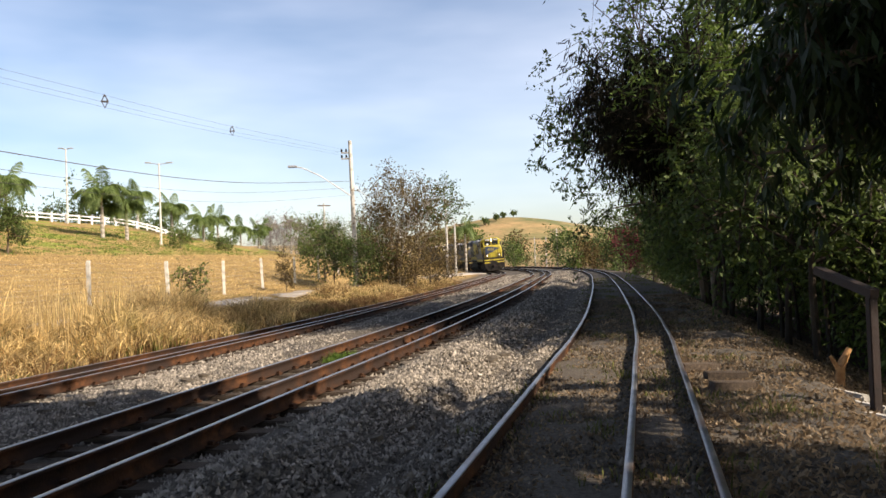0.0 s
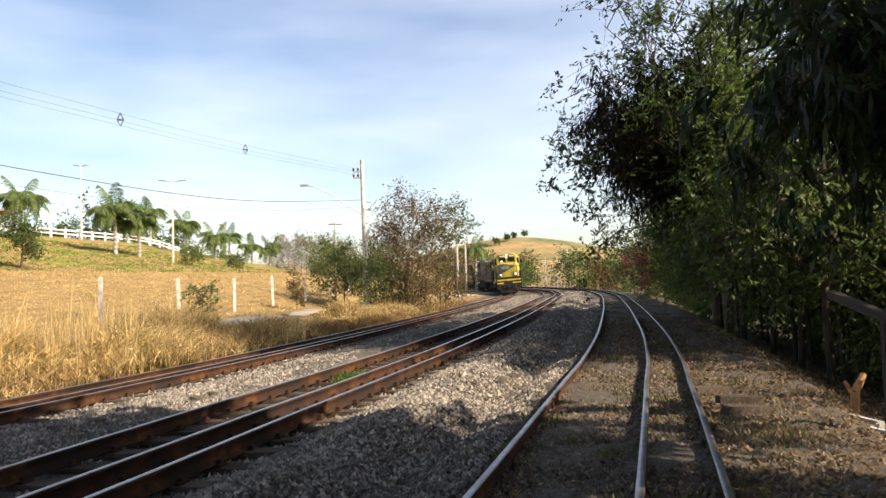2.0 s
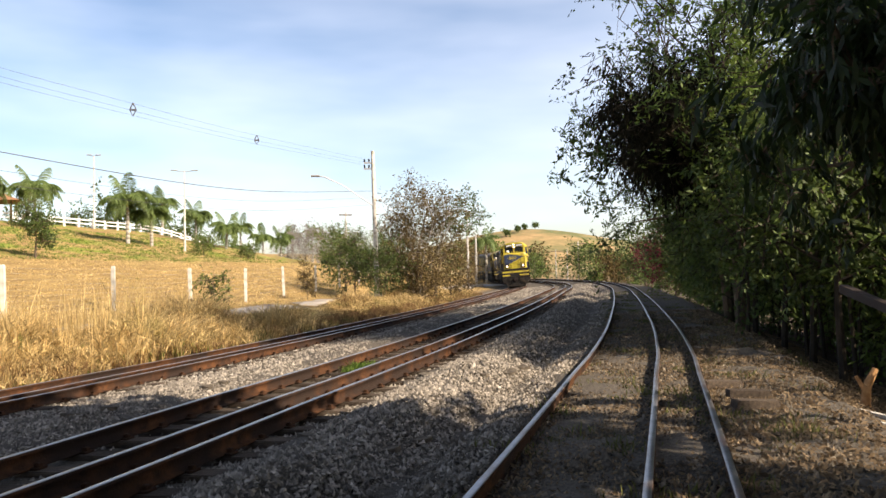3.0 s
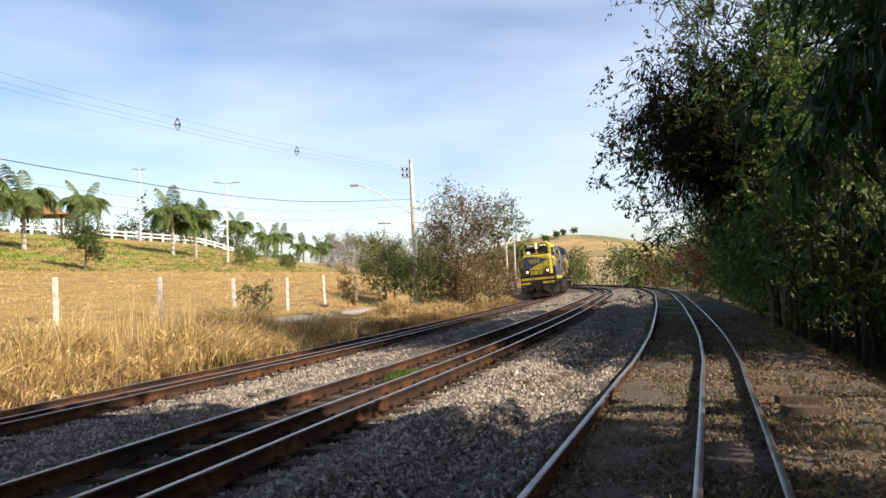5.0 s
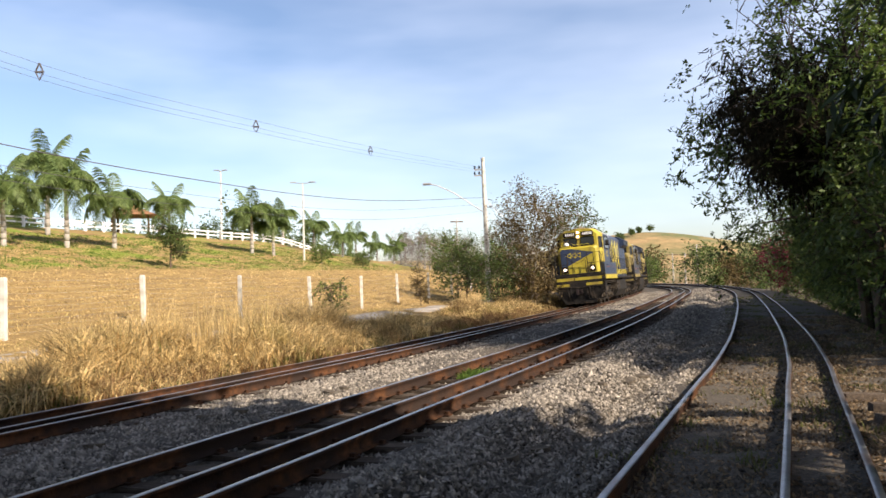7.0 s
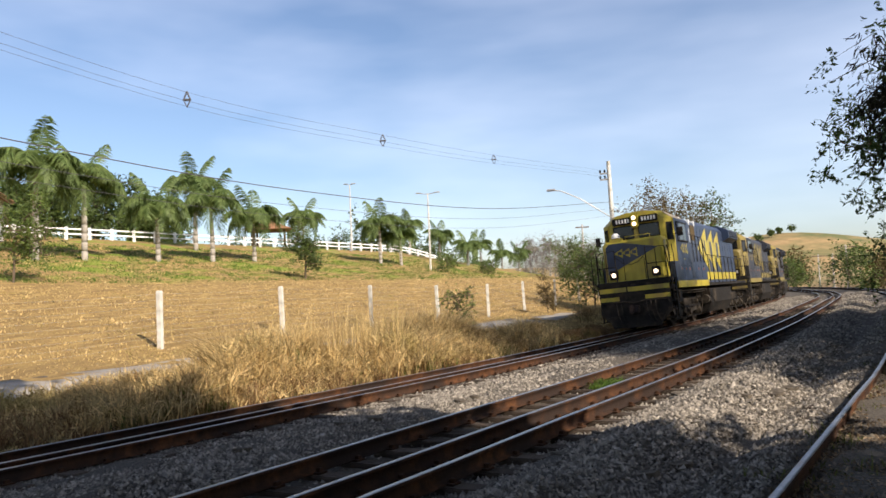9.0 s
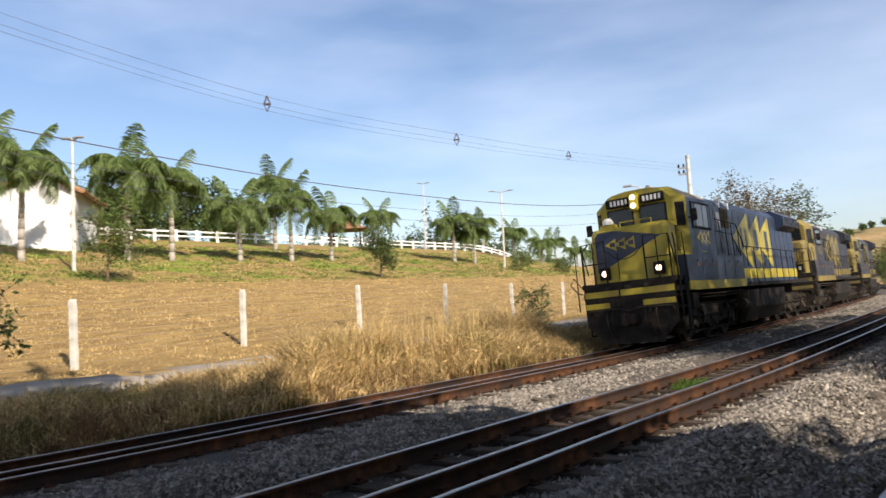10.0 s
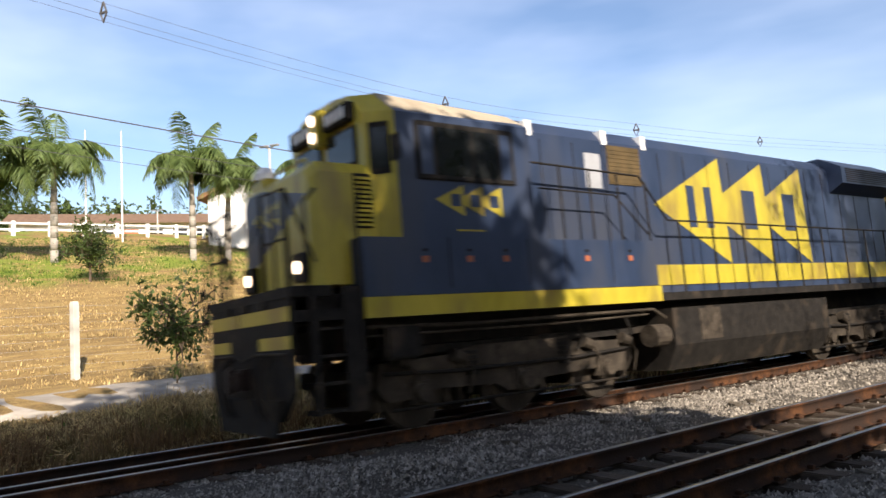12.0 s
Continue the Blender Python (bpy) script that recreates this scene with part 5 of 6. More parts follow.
def build_gazebo():
    az, d = -33.0, 77.0
    x, y = d * math.sin(radians(az)), d * math.cos(radians(az))
    g = empty("gazebo", pose(x, y, height(x, y), 0, 0, 25), "open garden shelter with a hipped clay tile roof", "gazebo")
    for sx in (-1.6, 1.6):
        for sy in (-1.6, 1.6):
            bm = bmesh.new()
            box(bm, sx - 0.09, sx + 0.09, sy - 0.09, sy + 0.09, -0.2, 1.75)
            part("post", bm, M_BROWNPANEL, g)
    bm = bmesh.new()
    base = [bm.verts.new((sx * 2.35, sy * 2.35, 1.62)) for sx, sy in ((-1, -1), (1, -1), (1, 1), (-1, 1))]
    top = bm.verts.new((0, 0, 2.75))
    for k in range(4):
        bm.faces.new((base[k], base[(k + 1) % 4], top))
    bm.faces.new(base[::-1])
    part("roof", bm, M_TILE, g, "thatched-looking clay tile roof")


build_gazebo()


def lamp_post(x, y, h, arms, label):
    p = empty("lamp_post", pose(x, y, height(x, y), 0, 0, 12), label, "lamp post", "lamp posts on the bank")
    bm = bmesh.new()
    rod(bm, (0, 0, -0.3), (0, 0, h), 0.10, 0.055, 10)
    part("pole", bm, M_POST, p)
    for a in arms:
        bm = bmesh.new()
        tube(bm, [(0, 0, h - 0.08), (a * 0.9, 0, h + 0.05)], 0.035)
        ar = part("arm", bm, M_GALV, p)
        bm = bmesh.new()
        box(bm, a * 0.9 - 0.28, a * 0.9 + 0.28, -0.11, 0.11, h + 0.02, h + 0.12, 0.03)
        part("lamp_head", bm, M_GALV, ar)


lamp_post(-38.0, 74.9, 7.6, (-0.5, 0.5), "tall grey lamp post with twin heads near the white fence")
lamp_post(-24.9, 65.3, 7.3, (-1, 1), "tall grey lamp post with twin arms on the bank")
lamp_post(-31.7, 24.5, 6.5, (-0.4, 0.4), "tall white lamp post with a small head beside the house")
lamp_post(-63.0, 36.0, 3.6, (-0.5, 0.5), "short lamp post in front of the low building")


def flagpole(x, y, h):
    p = empty("flagpole", pose(x, y, height(x, y)), "thin white bare flagpole", "flagpole", "flagpoles")
    bm = bmesh.new()
    rod(bm, (0, 0, -0.2), (0, 0, h), 0.06, 0.035, 8)
    part("pole", bm, M_WHITE, p)
    bm = bmesh.new()
    rod(bm, (0, 0, h), (0, 0, h + 0.1), 0.06, 0.02, 8)
    part("finial", bm, M_GALV, p)


flagpole(-44.1, 22.8, 6.9)
flagpole(-49.5, 23.1, 6.9)


# ---- utility pole, street lamp and cables ----
def build_pole():
    x, y = -5.85, 49.6
    z = height(x, y)
    p = empty("utility_pole", pose(x, y, z, 0, -0.8, 0), "leaning grey concrete utility pole with a street lamp arm", "utility pole")
    bm = bmesh.new()
    rod(bm, (0, 0, -0.5), (0, 0, 9.9), 0.19, 0.12, 12)
    part("pole", bm, M_POST, p)
    for h in (9.1, 8.7):
        bm = bmesh.new()
        box(bm, -0.62, 0.1, -0.05, 0.05, h - 0.05, h + 0.05)
        br = part("bracket", bm, M_GALV, p)
        for dx in (-0.58, -0.28):
            bm = bmesh.new()
            rod(bm, (dx, 0, h + 0.05), (dx, 0, h + 0.12), 0.03, 0.07, 8)
            rod(bm, (dx, 0, h + 0.12), (dx, 0, h + 0.26), 0.07, 0.05, 8)
            part("insulator", bm, M_BLACK, br)
    bm = bmesh.new()
    tube(bm, [(0, -0.1, 6.1), (-0.9, -0.3, 6.75), (-2.0, -0.6, 7.55), (-3.1, -0.9, 8.1), (-3.5, -1.0, 8.18)], 0.035)
    ar = part("lamp_arm", bm, M_GALV, p, "long curved galvanised arm")
    bm = bmesh.new()
    box(bm, -4.05, -3.45, -1.15, -0.88, 8.14, 8.28, 0.04)
    part("lamp_head", bm, M_GREYPAINT, ar)
    bm = bmesh.new()
    tube(bm, [(0.1, 0, 6.9), (1.6, 0.4, 5.4)], 0.02)
    part("stay", bm, M_GALV, p)
    return Vector((x, y, z))


POLE = build_pole()


def cable(name, pts, r, label):
    bm = bmesh.new()
    tube(bm, [Vector(p) for p in spline(pts, 1.2)], r, 5)
    return tagged(obj(name, bm, M_WIRE), label, "cable", "overhead cables")


UPPER = [(-6.5, 49.6, 9.1), (-9.3, 33.2, 7.75), (-10.85, 24.0, 7.15), (-13.3, 16.46, 7.2), (-15.4, 7.5, 8.0), (-18.0, -4.0, 9.6)]
for dx, dz in ((0, 0.18), (-0.10, -0.03), (0, -0.22)):
    cable("power_cable", [(x + dx, y, z + dz) for x, y, z in UPPER], 0.0042, "thin black overhead power cable in a spaced bundle")
for k in (1, 2, 3, 4):
    x, y, z = UPPER[k]
    sp = empty("cable_spacer", pose(x, y, z, 0, 0, 12), "grey diamond spacer hanging on the cables", "cable spacer", "cable spacers")
    bm = bmesh.new()
    tube(bm, [(0, 0, 0.2), (-0.10, 0, -0.03), (0, 0, -0.24), (0.10, 0, -0.03), (0, 0, 0.2)], 0.022)
    rod(bm, (-0.10, 0, -0.03), (0.10, 0, -0.03), 0.03, 0.03, 6)
    part("frame", bm, M_WIRE, sp)
LOWER = [(-6.1, 49.6, 7.1), (-9.6, 33.2, 5.42), (-12.4, 21.0, 5.08), (-14.5, 13.0, 5.38), (-16.0, 4.0, 5.9), (-18.0, -4.0, 6.7)]
cable("telephone_cable", LOWER, 0.015, "thick twisted black telephone cable")
cable("telephone_cable", [(x - 0.3, y, z - 0.46) for x, y, z in LOWER], 0.007, "thin sagging black telephone cable")
cable("telephone_cable", [(x + 0.2, y, z - 0.92) for x, y, z in LOWER], 0.006, "thin sagging black telephone cable")


# ---- roadside bushes by the pole ----
tree("bare_tree", "nearly bare multi-stemmed tree with dry twigs beside the main track", "tree", -3.1, 48.2, 7.0, 3.0, 21, M_LEAFDRY, 8500, (0.16, 0.07), 0.13, 0.08, 18, lean=(0.8, 0), clump=0.40, rise=1.4)
tree("bare_tree", "thin leaning tree with a sparse green top", "tree", -1.9, 49.5, 7.2, 1.9, 22, M_LEAF, 2600, (0.16, 0.07), 0.10, 0.55, 8, lean=(2.6, 0.3), clump=0.28, rise=1.3)
for k, (bx, by, lx, ly) in enumerate(((-3.5, 47.8, -1.6, 0.2), (-2.8, 47.9, 0.9, -0.5), (-2.5, 48.4, 2.0, 0.1), (-3.3, 48.5, -0.6, 0.8))):
    tree("bare_tree", "slender pale bare stem leaning out of the thicket", "tree", bx, by, 5.6 + 0.4 * k, 1.5, 90 + k, M_LEAFDRY, 700, (0.15, 0.06), 0.085, 0.45, 8, lean=(lx, ly), clump=0.3, rise=1.5, bark=M_PALMBARK)
for k, (bx, by, bh, bs, m, n) in enumerate(((-7.6, 51.5, 4.4, 2.0, M_LEAF, 5200), (-5.0, 47.0, 3.2, 1.6, M_LEAF, 3600), (-4.3, 51.0, 5.0, 1.9, M_LEAF, 3600), (-2.6, 46.6, 2.6, 1.3, M_LEAFDRY, 2400), (-9.0, 56.0, 4.2, 1.8, M_LEAFLIGHT, 3000), (-0.9, 52.0, 3.6, 1.2, M_LEAFDRY, 1600), (0.4, 62.0, 3.0, 1.4, M_LEAFDRY, 1500), (-14.0, 78.0, 4.6, 2.6, M_LEAFLIGHT, 3200), (-10.5, 84.0, 5.0, 2.6, M_LEAFLIGHT, 3000))):
    tree("roadside_bush", "tangled green bush beside the railway" if m is not M_LEAFDRY else "dry brown bush beside the railway", "bush", bx, by, bh, bs, 80 + k, m, n, (0.16, 0.07), 0.06, 0.08, 11, clump=0.36)
# weeds by the lane
tree("lane_weed", "young leafy weed growing beside the lane", "weed", -15.0, 8.8, 1.9, 0.95, 31, M_LEAF, 1700, (0.15, 0.06), 0.025, 0.3, 8, clump=0.16)
tree("lane_weed", "young leafy weed growing beside the lane", "weed", -10.9, 31.9, 1.7, 0.9, 32, M_LEAFLIGHT, 420, (0.15, 0.08), 0.025, 0.2, 8, clump=0.14)
tree("lane_weed", "dry brown upright weed beside the lane", "weed", -9.3, 43.5, 2.2, 0.5, 33, M_LEAFDRY, 900, (0.13, 0.06), 0.025, 0.1, 10, clump=0.16)

# ---- distance ----
_rng = random.Random(77)
for k, (az, d, h) in enumerate(((-11.2, 120, 7.5), (-10.0, 126, 7.0), (-9.0, 118, 6.0), (-12.2, 130, 7.5), (-8.0, 132, 6.2), (-13.4, 136, 7.0))):
    tree("leafless_tree", "greyish leafless tree in the hazy valley", "tree", d * math.sin(radians(az)), d * math.cos(radians(az)), h, h * 0.42, 700 + k, M_TWIG, 2600, (0.62, 0.045), 0.16, 0.25, 11, clump=0.7, bark=M_PALMBARK, rise=1.5)
for k in range(46):
    az, d = _rng.uniform(-19, 24), _rng.uniform(150, 330)
    if 2.0 < az < 12.5 and d < 210:
        continue
    h = _rng.uniform(5, 10)
    tree("distant_tree", "hazy green tree in the valley beyond the line", "tree", d * math.sin(radians(az)), d * math.cos(radians(az)), h, h * 0.5, 200 + k, _rng.choice((M_LEAF, M_LEAFLIGHT, M_LEAFDRY)), 700, (0.9, 0.45), 0.2, 0.1, 8, clump=0.9)
for k, (az, d, h) in enumerate(((3.4, 600, 6), (4.3, 615, 5), (5.6, 640, 5), (4.8, 630, 4), (1.6, 560, 9))):
    tree("hilltop_tree", "lone tree on the brown hilltop", "tree", d * math.sin(radians(az)), d * math.cos(radians(az)), h, h * 0.45, 260 + k, M_LEAF, 400, (1.3, 0.8), 0.3, 0.35, 7, clump=1.0)
for k, (x, y, h, s, m) in enumerate(((17.5, 112, 5.5, 3.0, M_LEAF), (21.5, 118, 4.5, 3.0, M_LEAFLIGHT), (13.0, 135, 5.0, 3.2, M_LEAF), (25, 105, 5.5, 3.2, M_LEAFLIGHT), (19.5, 96, 4.0, 2.2, M_LEAFDRY), (27, 122, 6.5, 3.5, M_LEAF))):
    tree("trackside_bush", "leafy bush where the tracks curve away", "bush", x, y, h, s, 300 + k, m, 2200, (0.34, 0.16), 0.1, 0.06, 10, clump=0.6)


def far_pole(x, y, h, arm, label):
    p = empty("power_pole", pose(x, y, height(x, y), 0, 0, 20), label, "power pole", "far power poles")
    bm = bmesh.new()
    rod(bm, (0, 0, -0.5), (0, 0, h), 0.16, 0.11, 8)
    part("pole", bm, M_CONC, p)
    if arm:
        bm = bmesh.new()
        box(bm, -arm, arm, -0.07, 0.07, h - 0.5, h - 0.32)
        part("crossarm", bm, M_BARK, p)


far_pole(0.5, 82, 8.6, 0, "plain pale concrete pole beside the curve")
far_pole(1.6, 92, 6.4, 0, "plain pale concrete pole beside the curve")
far_pole(23.0, 148, 8.8, 2.0, "far power pole with a wide crossarm")
far_pole(22.0, 176, 7.6, 1.4, "far power pole with a wide crossarm")
far_pole(25.0, 178, 7.6, 1.4, "far power pole with a wide crossarm")
far_pole(-17.5, 110, 9.5, 1.0, "far power pole with a wide crossarm")

# ---- trees along the siding ----
def edge_x(y):
    return float(along_x(SIDING, y)) + 2.9

# tall overhanging trees, their crowns reaching over the siding
tree("overhanging_tree", "tall dark leafy tree leaning over the siding", "tree", 11.8, 24.0, 18.0, 4.4, 401, M_LEAF, 29000, (0.17, 0.065), 0.24, 0.22, 17, lean=(-1.0, -1.0), clump=0.42)
tree("overhanging_tree", "tall tree with dry hanging vines over the siding", "tree", 10.8, 18.4, 18.5, 4.2, 402, M_LEAF, 28000, (0.16, 0.06), 0.22, 0.48, 19, lean=(-0.6, -0.6), clump=0.40)
tree("overhanging_tree", "tall leafy tree with feathery light green sprays", "tree", 10.6, 14.2, 18.5, 4.0, 403, M_LEAFLIGHT, 20000, (0.14, 0.05), 0.2, 0.6, 16, lean=(-0.4, 0.5), clump=0.40)
tree("overhanging_tree", "dark tree whose lower crown hangs over the rails", "tree", 8.0, 21.8, 8.0, 4.3, 404, M_LEAF, 20000, (0.17, 0.06), 0.18, 0.36, 16, lean=(-1.9, -0.8), clump=0.38)
tree("overhanging_tree", "sparse tree with bare twigs against the sky", "tree", 8.6, 24.5, 10.2, 3.8, 411, M_LEAF, 2600, (0.15, 0.06), 0.15, 0.35, 13, lean=(-2.2, -1.2), clump=0.3, rise=1.6)
tree("overhanging_tree", "olive tree half in sun over the siding", "tree", 11.8, 31.0, 8.6, 3.8, 405, M_LEAFLIGHT, 12000, (0.18, 0.07), 0.18, 0.12, 13, lean=(-1.2, 0), clump=0.42)
tree("overhanging_tree", "dark leafy tree beside the curving siding", "tree", 15.0, 40.0, 9.5, 4.0, 406, M_LEAF, 10000, (0.22, 0.085), 0.18, 0.1, 13, lean=(-0.8, 0), clump=0.48)
tree("overhanging_tree", "dark leafy tree beside the curving siding", "tree", 17.4, 52.0, 9.0, 4.0, 407, M_LEAF, 8000, (0.26, 0.1), 0.18, 0.08, 13, clump=0.5)
tree("flowering_tree", "small tree with dark red flowers beside the siding", "tree", 15.8, 60.0, 5.0, 2.2, 408, M_LEAFRED, 2600, (0.2, 0.1), 0.1, 0.15, 9, clump=0.4)
tree("overhanging_tree", "dark leafy tree beside the curving siding", "tree", 19.4, 68.0, 8.0, 4.0, 409, M_LEAF, 6000, (0.3, 0.12), 0.18, 0.08, 13, clump=0.6)
tree("overhanging_tree", "dark leafy tree beside the curving siding", "tree", 21.0, 86.0, 7.0, 3.6, 410, M_LEAF, 4500, (0.32, 0.14), 0.18, 0.08, 13, clump=0.6)
tree("backing_tree", "dense dark tree deep in the wood", "tree", 14.5, 20.5, 13.0, 4.4, 412, M_LEAF, 16000, (0.24, 0.1), 0.24, 0.12, 18, clump=0.6)
tree("backing_tree", "dense dark tree deep in the wood", "tree", 15.5, 29.0, 12.0, 4.4, 413, M_LEAF, 14000, (0.26, 0.11), 0.24, 0.12, 18, clump=0.6)
# the tangle's darkness is shade held in its own colour
tree("vine_tangle", "tangle of dry hanging vines, coloured near black for the crown's shade", "tree", 7.3, 19.5, 7.0, 2.0, 414, M_VINE, 19000, (0.28, 0.034), 0.14, 0.58, 20, lean=(-2.7, -0.4), clump=0.46, droop=0.9, rise=0.5)
# light shoots before the dark crowns; their sunlit look is in the leaf colour
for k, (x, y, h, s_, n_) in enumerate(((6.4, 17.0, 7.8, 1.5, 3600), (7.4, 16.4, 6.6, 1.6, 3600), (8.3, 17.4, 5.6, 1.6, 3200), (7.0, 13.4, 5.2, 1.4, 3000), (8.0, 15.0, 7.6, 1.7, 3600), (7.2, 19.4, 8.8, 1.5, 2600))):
    tree("young_shoots", "slender young tree, its light green leaves brightened to a sunlit tone", "tree", x, y, h, s_, 560 + k, M_LEAFSUNTONE, int(n_ * 0.65), (0.17, 0.05), 0.045, 0.42, 11, lean=(-0.7, -0.5), clump=0.34, rise=1.2, bark=M_BARKDARK)
# undergrowth wall
for k in range(26):
    y = 8.5 + k * 2.0 + _rng.uniform(-0.5, 0.5)
    x = edge_x(y) + 1.7 + _rng.uniform(-0.3, 1.6)
    h = _rng.uniform(3.6, 6.0) if y > 14 else _rng.uniform(2.4, 3.0) + 1.2 * (y > 9.6)
    # nearest four and every fourth: sunlit look given by the lighter leaf colour
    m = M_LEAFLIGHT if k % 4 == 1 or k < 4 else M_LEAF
    tree("undergrowth_bush", "dense dark undergrowth bush beside the siding" if m is M_LEAF else "undergrowth bush beside the siding, its leaf colour lightened as if sunlit", "bush", x, y, h, 1.7, 420 + k, m, 5000 if y < 24 else 2400, (0.15, 0.055) if y < 24 else (0.22, 0.09), 0.04, 0.06, 14, clump=0.36, bark=M_BARKDARK)
for k in range(8):
    y = 9.0 + k * 3.1
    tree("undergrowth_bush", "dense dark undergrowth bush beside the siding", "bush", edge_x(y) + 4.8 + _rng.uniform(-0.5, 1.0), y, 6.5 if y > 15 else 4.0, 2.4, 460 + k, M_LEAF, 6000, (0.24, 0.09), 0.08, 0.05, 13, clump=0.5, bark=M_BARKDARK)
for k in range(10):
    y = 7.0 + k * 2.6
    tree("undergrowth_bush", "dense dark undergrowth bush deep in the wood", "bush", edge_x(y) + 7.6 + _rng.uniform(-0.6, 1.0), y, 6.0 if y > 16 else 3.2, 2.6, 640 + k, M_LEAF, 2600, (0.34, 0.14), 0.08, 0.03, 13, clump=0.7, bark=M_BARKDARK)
# mango tree whose branches hang over the camera's right
tree("mango_tree", "mango tree with long dark drooping leaves", "tree", 3.36, 4.5, 4.0, 1.4, 480, M_MANGO, 13500, (0.165, 0.034), 0.12, 0.60, 16, lean=(-0.2, 0.12), clump=0.19, droop=0.9, rise=0.4)
# unseen tall trees behind and right of the camera; several added to cut skylight
for k, (x, y, h, s) in enumerate(((8.0, -5.5, 16.0, 5.5), (10.0, -13.0, 16.5, 5.5), (7.4, -1.3, 17.6, 4.0), (13.5, -6.4, 21.0, 4.4), (7.5, -19.0, 15.0, 5.5), (16.0, -11.0, 19.0, 5.5), (5.0, -10.5, 12.0, 4.5), (0.0, -22.0, 13.0, 5.5), (-8.0, -26.0, 12.0, 5.5), (14.0, -22.0, 16.0, 6.0), (17.0, 17.0, 14.0, 3.2), (17.0, 11.5, 10.0, 3.4), (18.5, 22.5, 13.0, 3.8), (19.5, 28.0, 12.0, 3.8))):
    tree("shade_tree", "unseen tall leafy tree placed to shade the yard and the wood", "tree", x, y, h, s, 500 + k, M_LEAF, 9500, (0.62, 0.32), 0.28, 0.44, 24, clump=0.8)
# slim trunks at the wood's edge
for k, (x, y) in enumerate(((6.9, 19.5), (6.5, 16.9), (6.1, 14.8), (7.7, 22.5), (8.4, 25.5), (5.5, 12.4))):
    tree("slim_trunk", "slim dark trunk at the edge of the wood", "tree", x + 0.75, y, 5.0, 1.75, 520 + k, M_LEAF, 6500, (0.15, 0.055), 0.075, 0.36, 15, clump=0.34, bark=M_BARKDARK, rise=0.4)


# ---- rusty frame and kerb stones on the slope ----
def build_frame():
    x, y = 4.02, 6.95
    z = height(x, y)
    f = empty("rusty_steel_frame", pose(x, y, z), "rusty steel post with a horizontal beam, colour darkened for shade", "steel frame")
    # post and beam get their shaded look from the near-black colour
    bm = bmesh.new()
    box(bm, -0.04, 0.04, -0.04, 0.04, -0.3, 1.20, 0.008)
    part("post", bm, M_RUSTSHADED, f)
    bm = bmesh.new()
    rod(bm, (0, -0.06, 1.14), (-0.04, 0.9, 1.35), 0.06, 0.06, 4)
    part("beam", bm, M_RUSTSHADED, f)
    bm = bmesh.new()
    box(bm, 1.1, 1.2, 1.2, 1.3, -0.5, 1.2, 0.008)
    part("rear_post", bm, M_RUSTSHADED, f)


build_frame()
for k, (x, y, L) in enumerate(((4.22, 7.8, 0.5), (4.05, 7.2, 0.55), (3.85, 6.6, 0.55))):
    bm = bmesh.new()
    box(bm, -0.06, 0.06, -L / 2, L / 2, -0.14, 0.05, 0.02)
    ob = tagged(obj("kerb_stone", bm, M_CONC), "pale broken kerb stone at the slope edge", "kerb stone", "kerb stones")
    ob.matrix_basis = pose(x, y, height(x, y), 0, 4, 14 + 6 * k)
for k, (x, y, a) in enumerate(((2.98, 9.3, 84), (3.02, 8.55, 76), (2.85, 7.9, 80))):
    ob = tagged(new("loose_sleeper", SLEEPER_MESH), "weathered loose wooden sleeper lying in leaf litter", "sleeper", "loose sleepers")
    ob.matrix_basis = pose(x + 0.2, y, height(x, y) + 0.10, 0, 2, a - 78) @ Matrix.Diagonal((0.17, 0.8, 0.9, 1))


# ---- loose ground cover ----
def grass(name, label, pts, heights, rng, material, per=26, radius=0.16, width=0.010, lean=0.35):
    """Bent blades in clumps: two quads a blade."""
    pts, heights = np.repeat(pts, per, axis=0), np.repeat(heights, per) * rng.uniform(0.45, 1.1, len(pts) * per)
    n = len(pts)
    ang = rng.uniform(0, 2 * np.pi, n)
    root = pts + np.stack([np.cos(ang), np.sin(ang), np.zeros(n)], 1) * (radius * np.sqrt(rng.uniform(0, 1, n)))[:, None]
    bend = rng.uniform(0, lean, n)[:, None] * heights[:, None]
    ang = ang + rng.normal(0, 1.3, n)
    d = np.stack([np.cos(ang), np.sin(ang), np.zeros(n)], 1)
    side = np.stack([-np.sin(ang + 0.6), np.cos(ang + 0.6), np.zeros(n)], 1) * (width * rng.uniform(0.6, 1.4, n))[:, None]
    up = np.array([0, 0, 1.0])
    mid = root + d * bend * 0.3 + up * heights[:, None] * 0.6
    tip = root + d * bend + up * heights[:, None] * (1 - 0.15 * rng.uniform(0, 1, n))[:, None]
    v = np.stack([root - side, root + side, mid - side * 0.8, mid + side * 0.8, tip - side * 0.15, tip + side * 0.15], 1).reshape(-1, 3)
    o = (np.arange(n) * 6)[:, None]
    f = np.concatenate([o + np.array([0, 1, 3, 2]), o + np.array([2, 3, 5, 4])])
    soup(name, v, f, material, "stuff", label, "grass")


def scatter(n, rng, y0, y1, left, right, power=1.0):
    y = y0 + (y1 - y0) * rng.uniform(0, 1, n) ** power
    a, b = left(y), right(y)
    x = a + (b - a) * rng.uniform(0, 1, n)
    return x, y, terrain(x, y)[0]


_g = np.random.default_rng(12)


def lane_edge(y):
    return (0.2 * y - 14.4) / 0.98


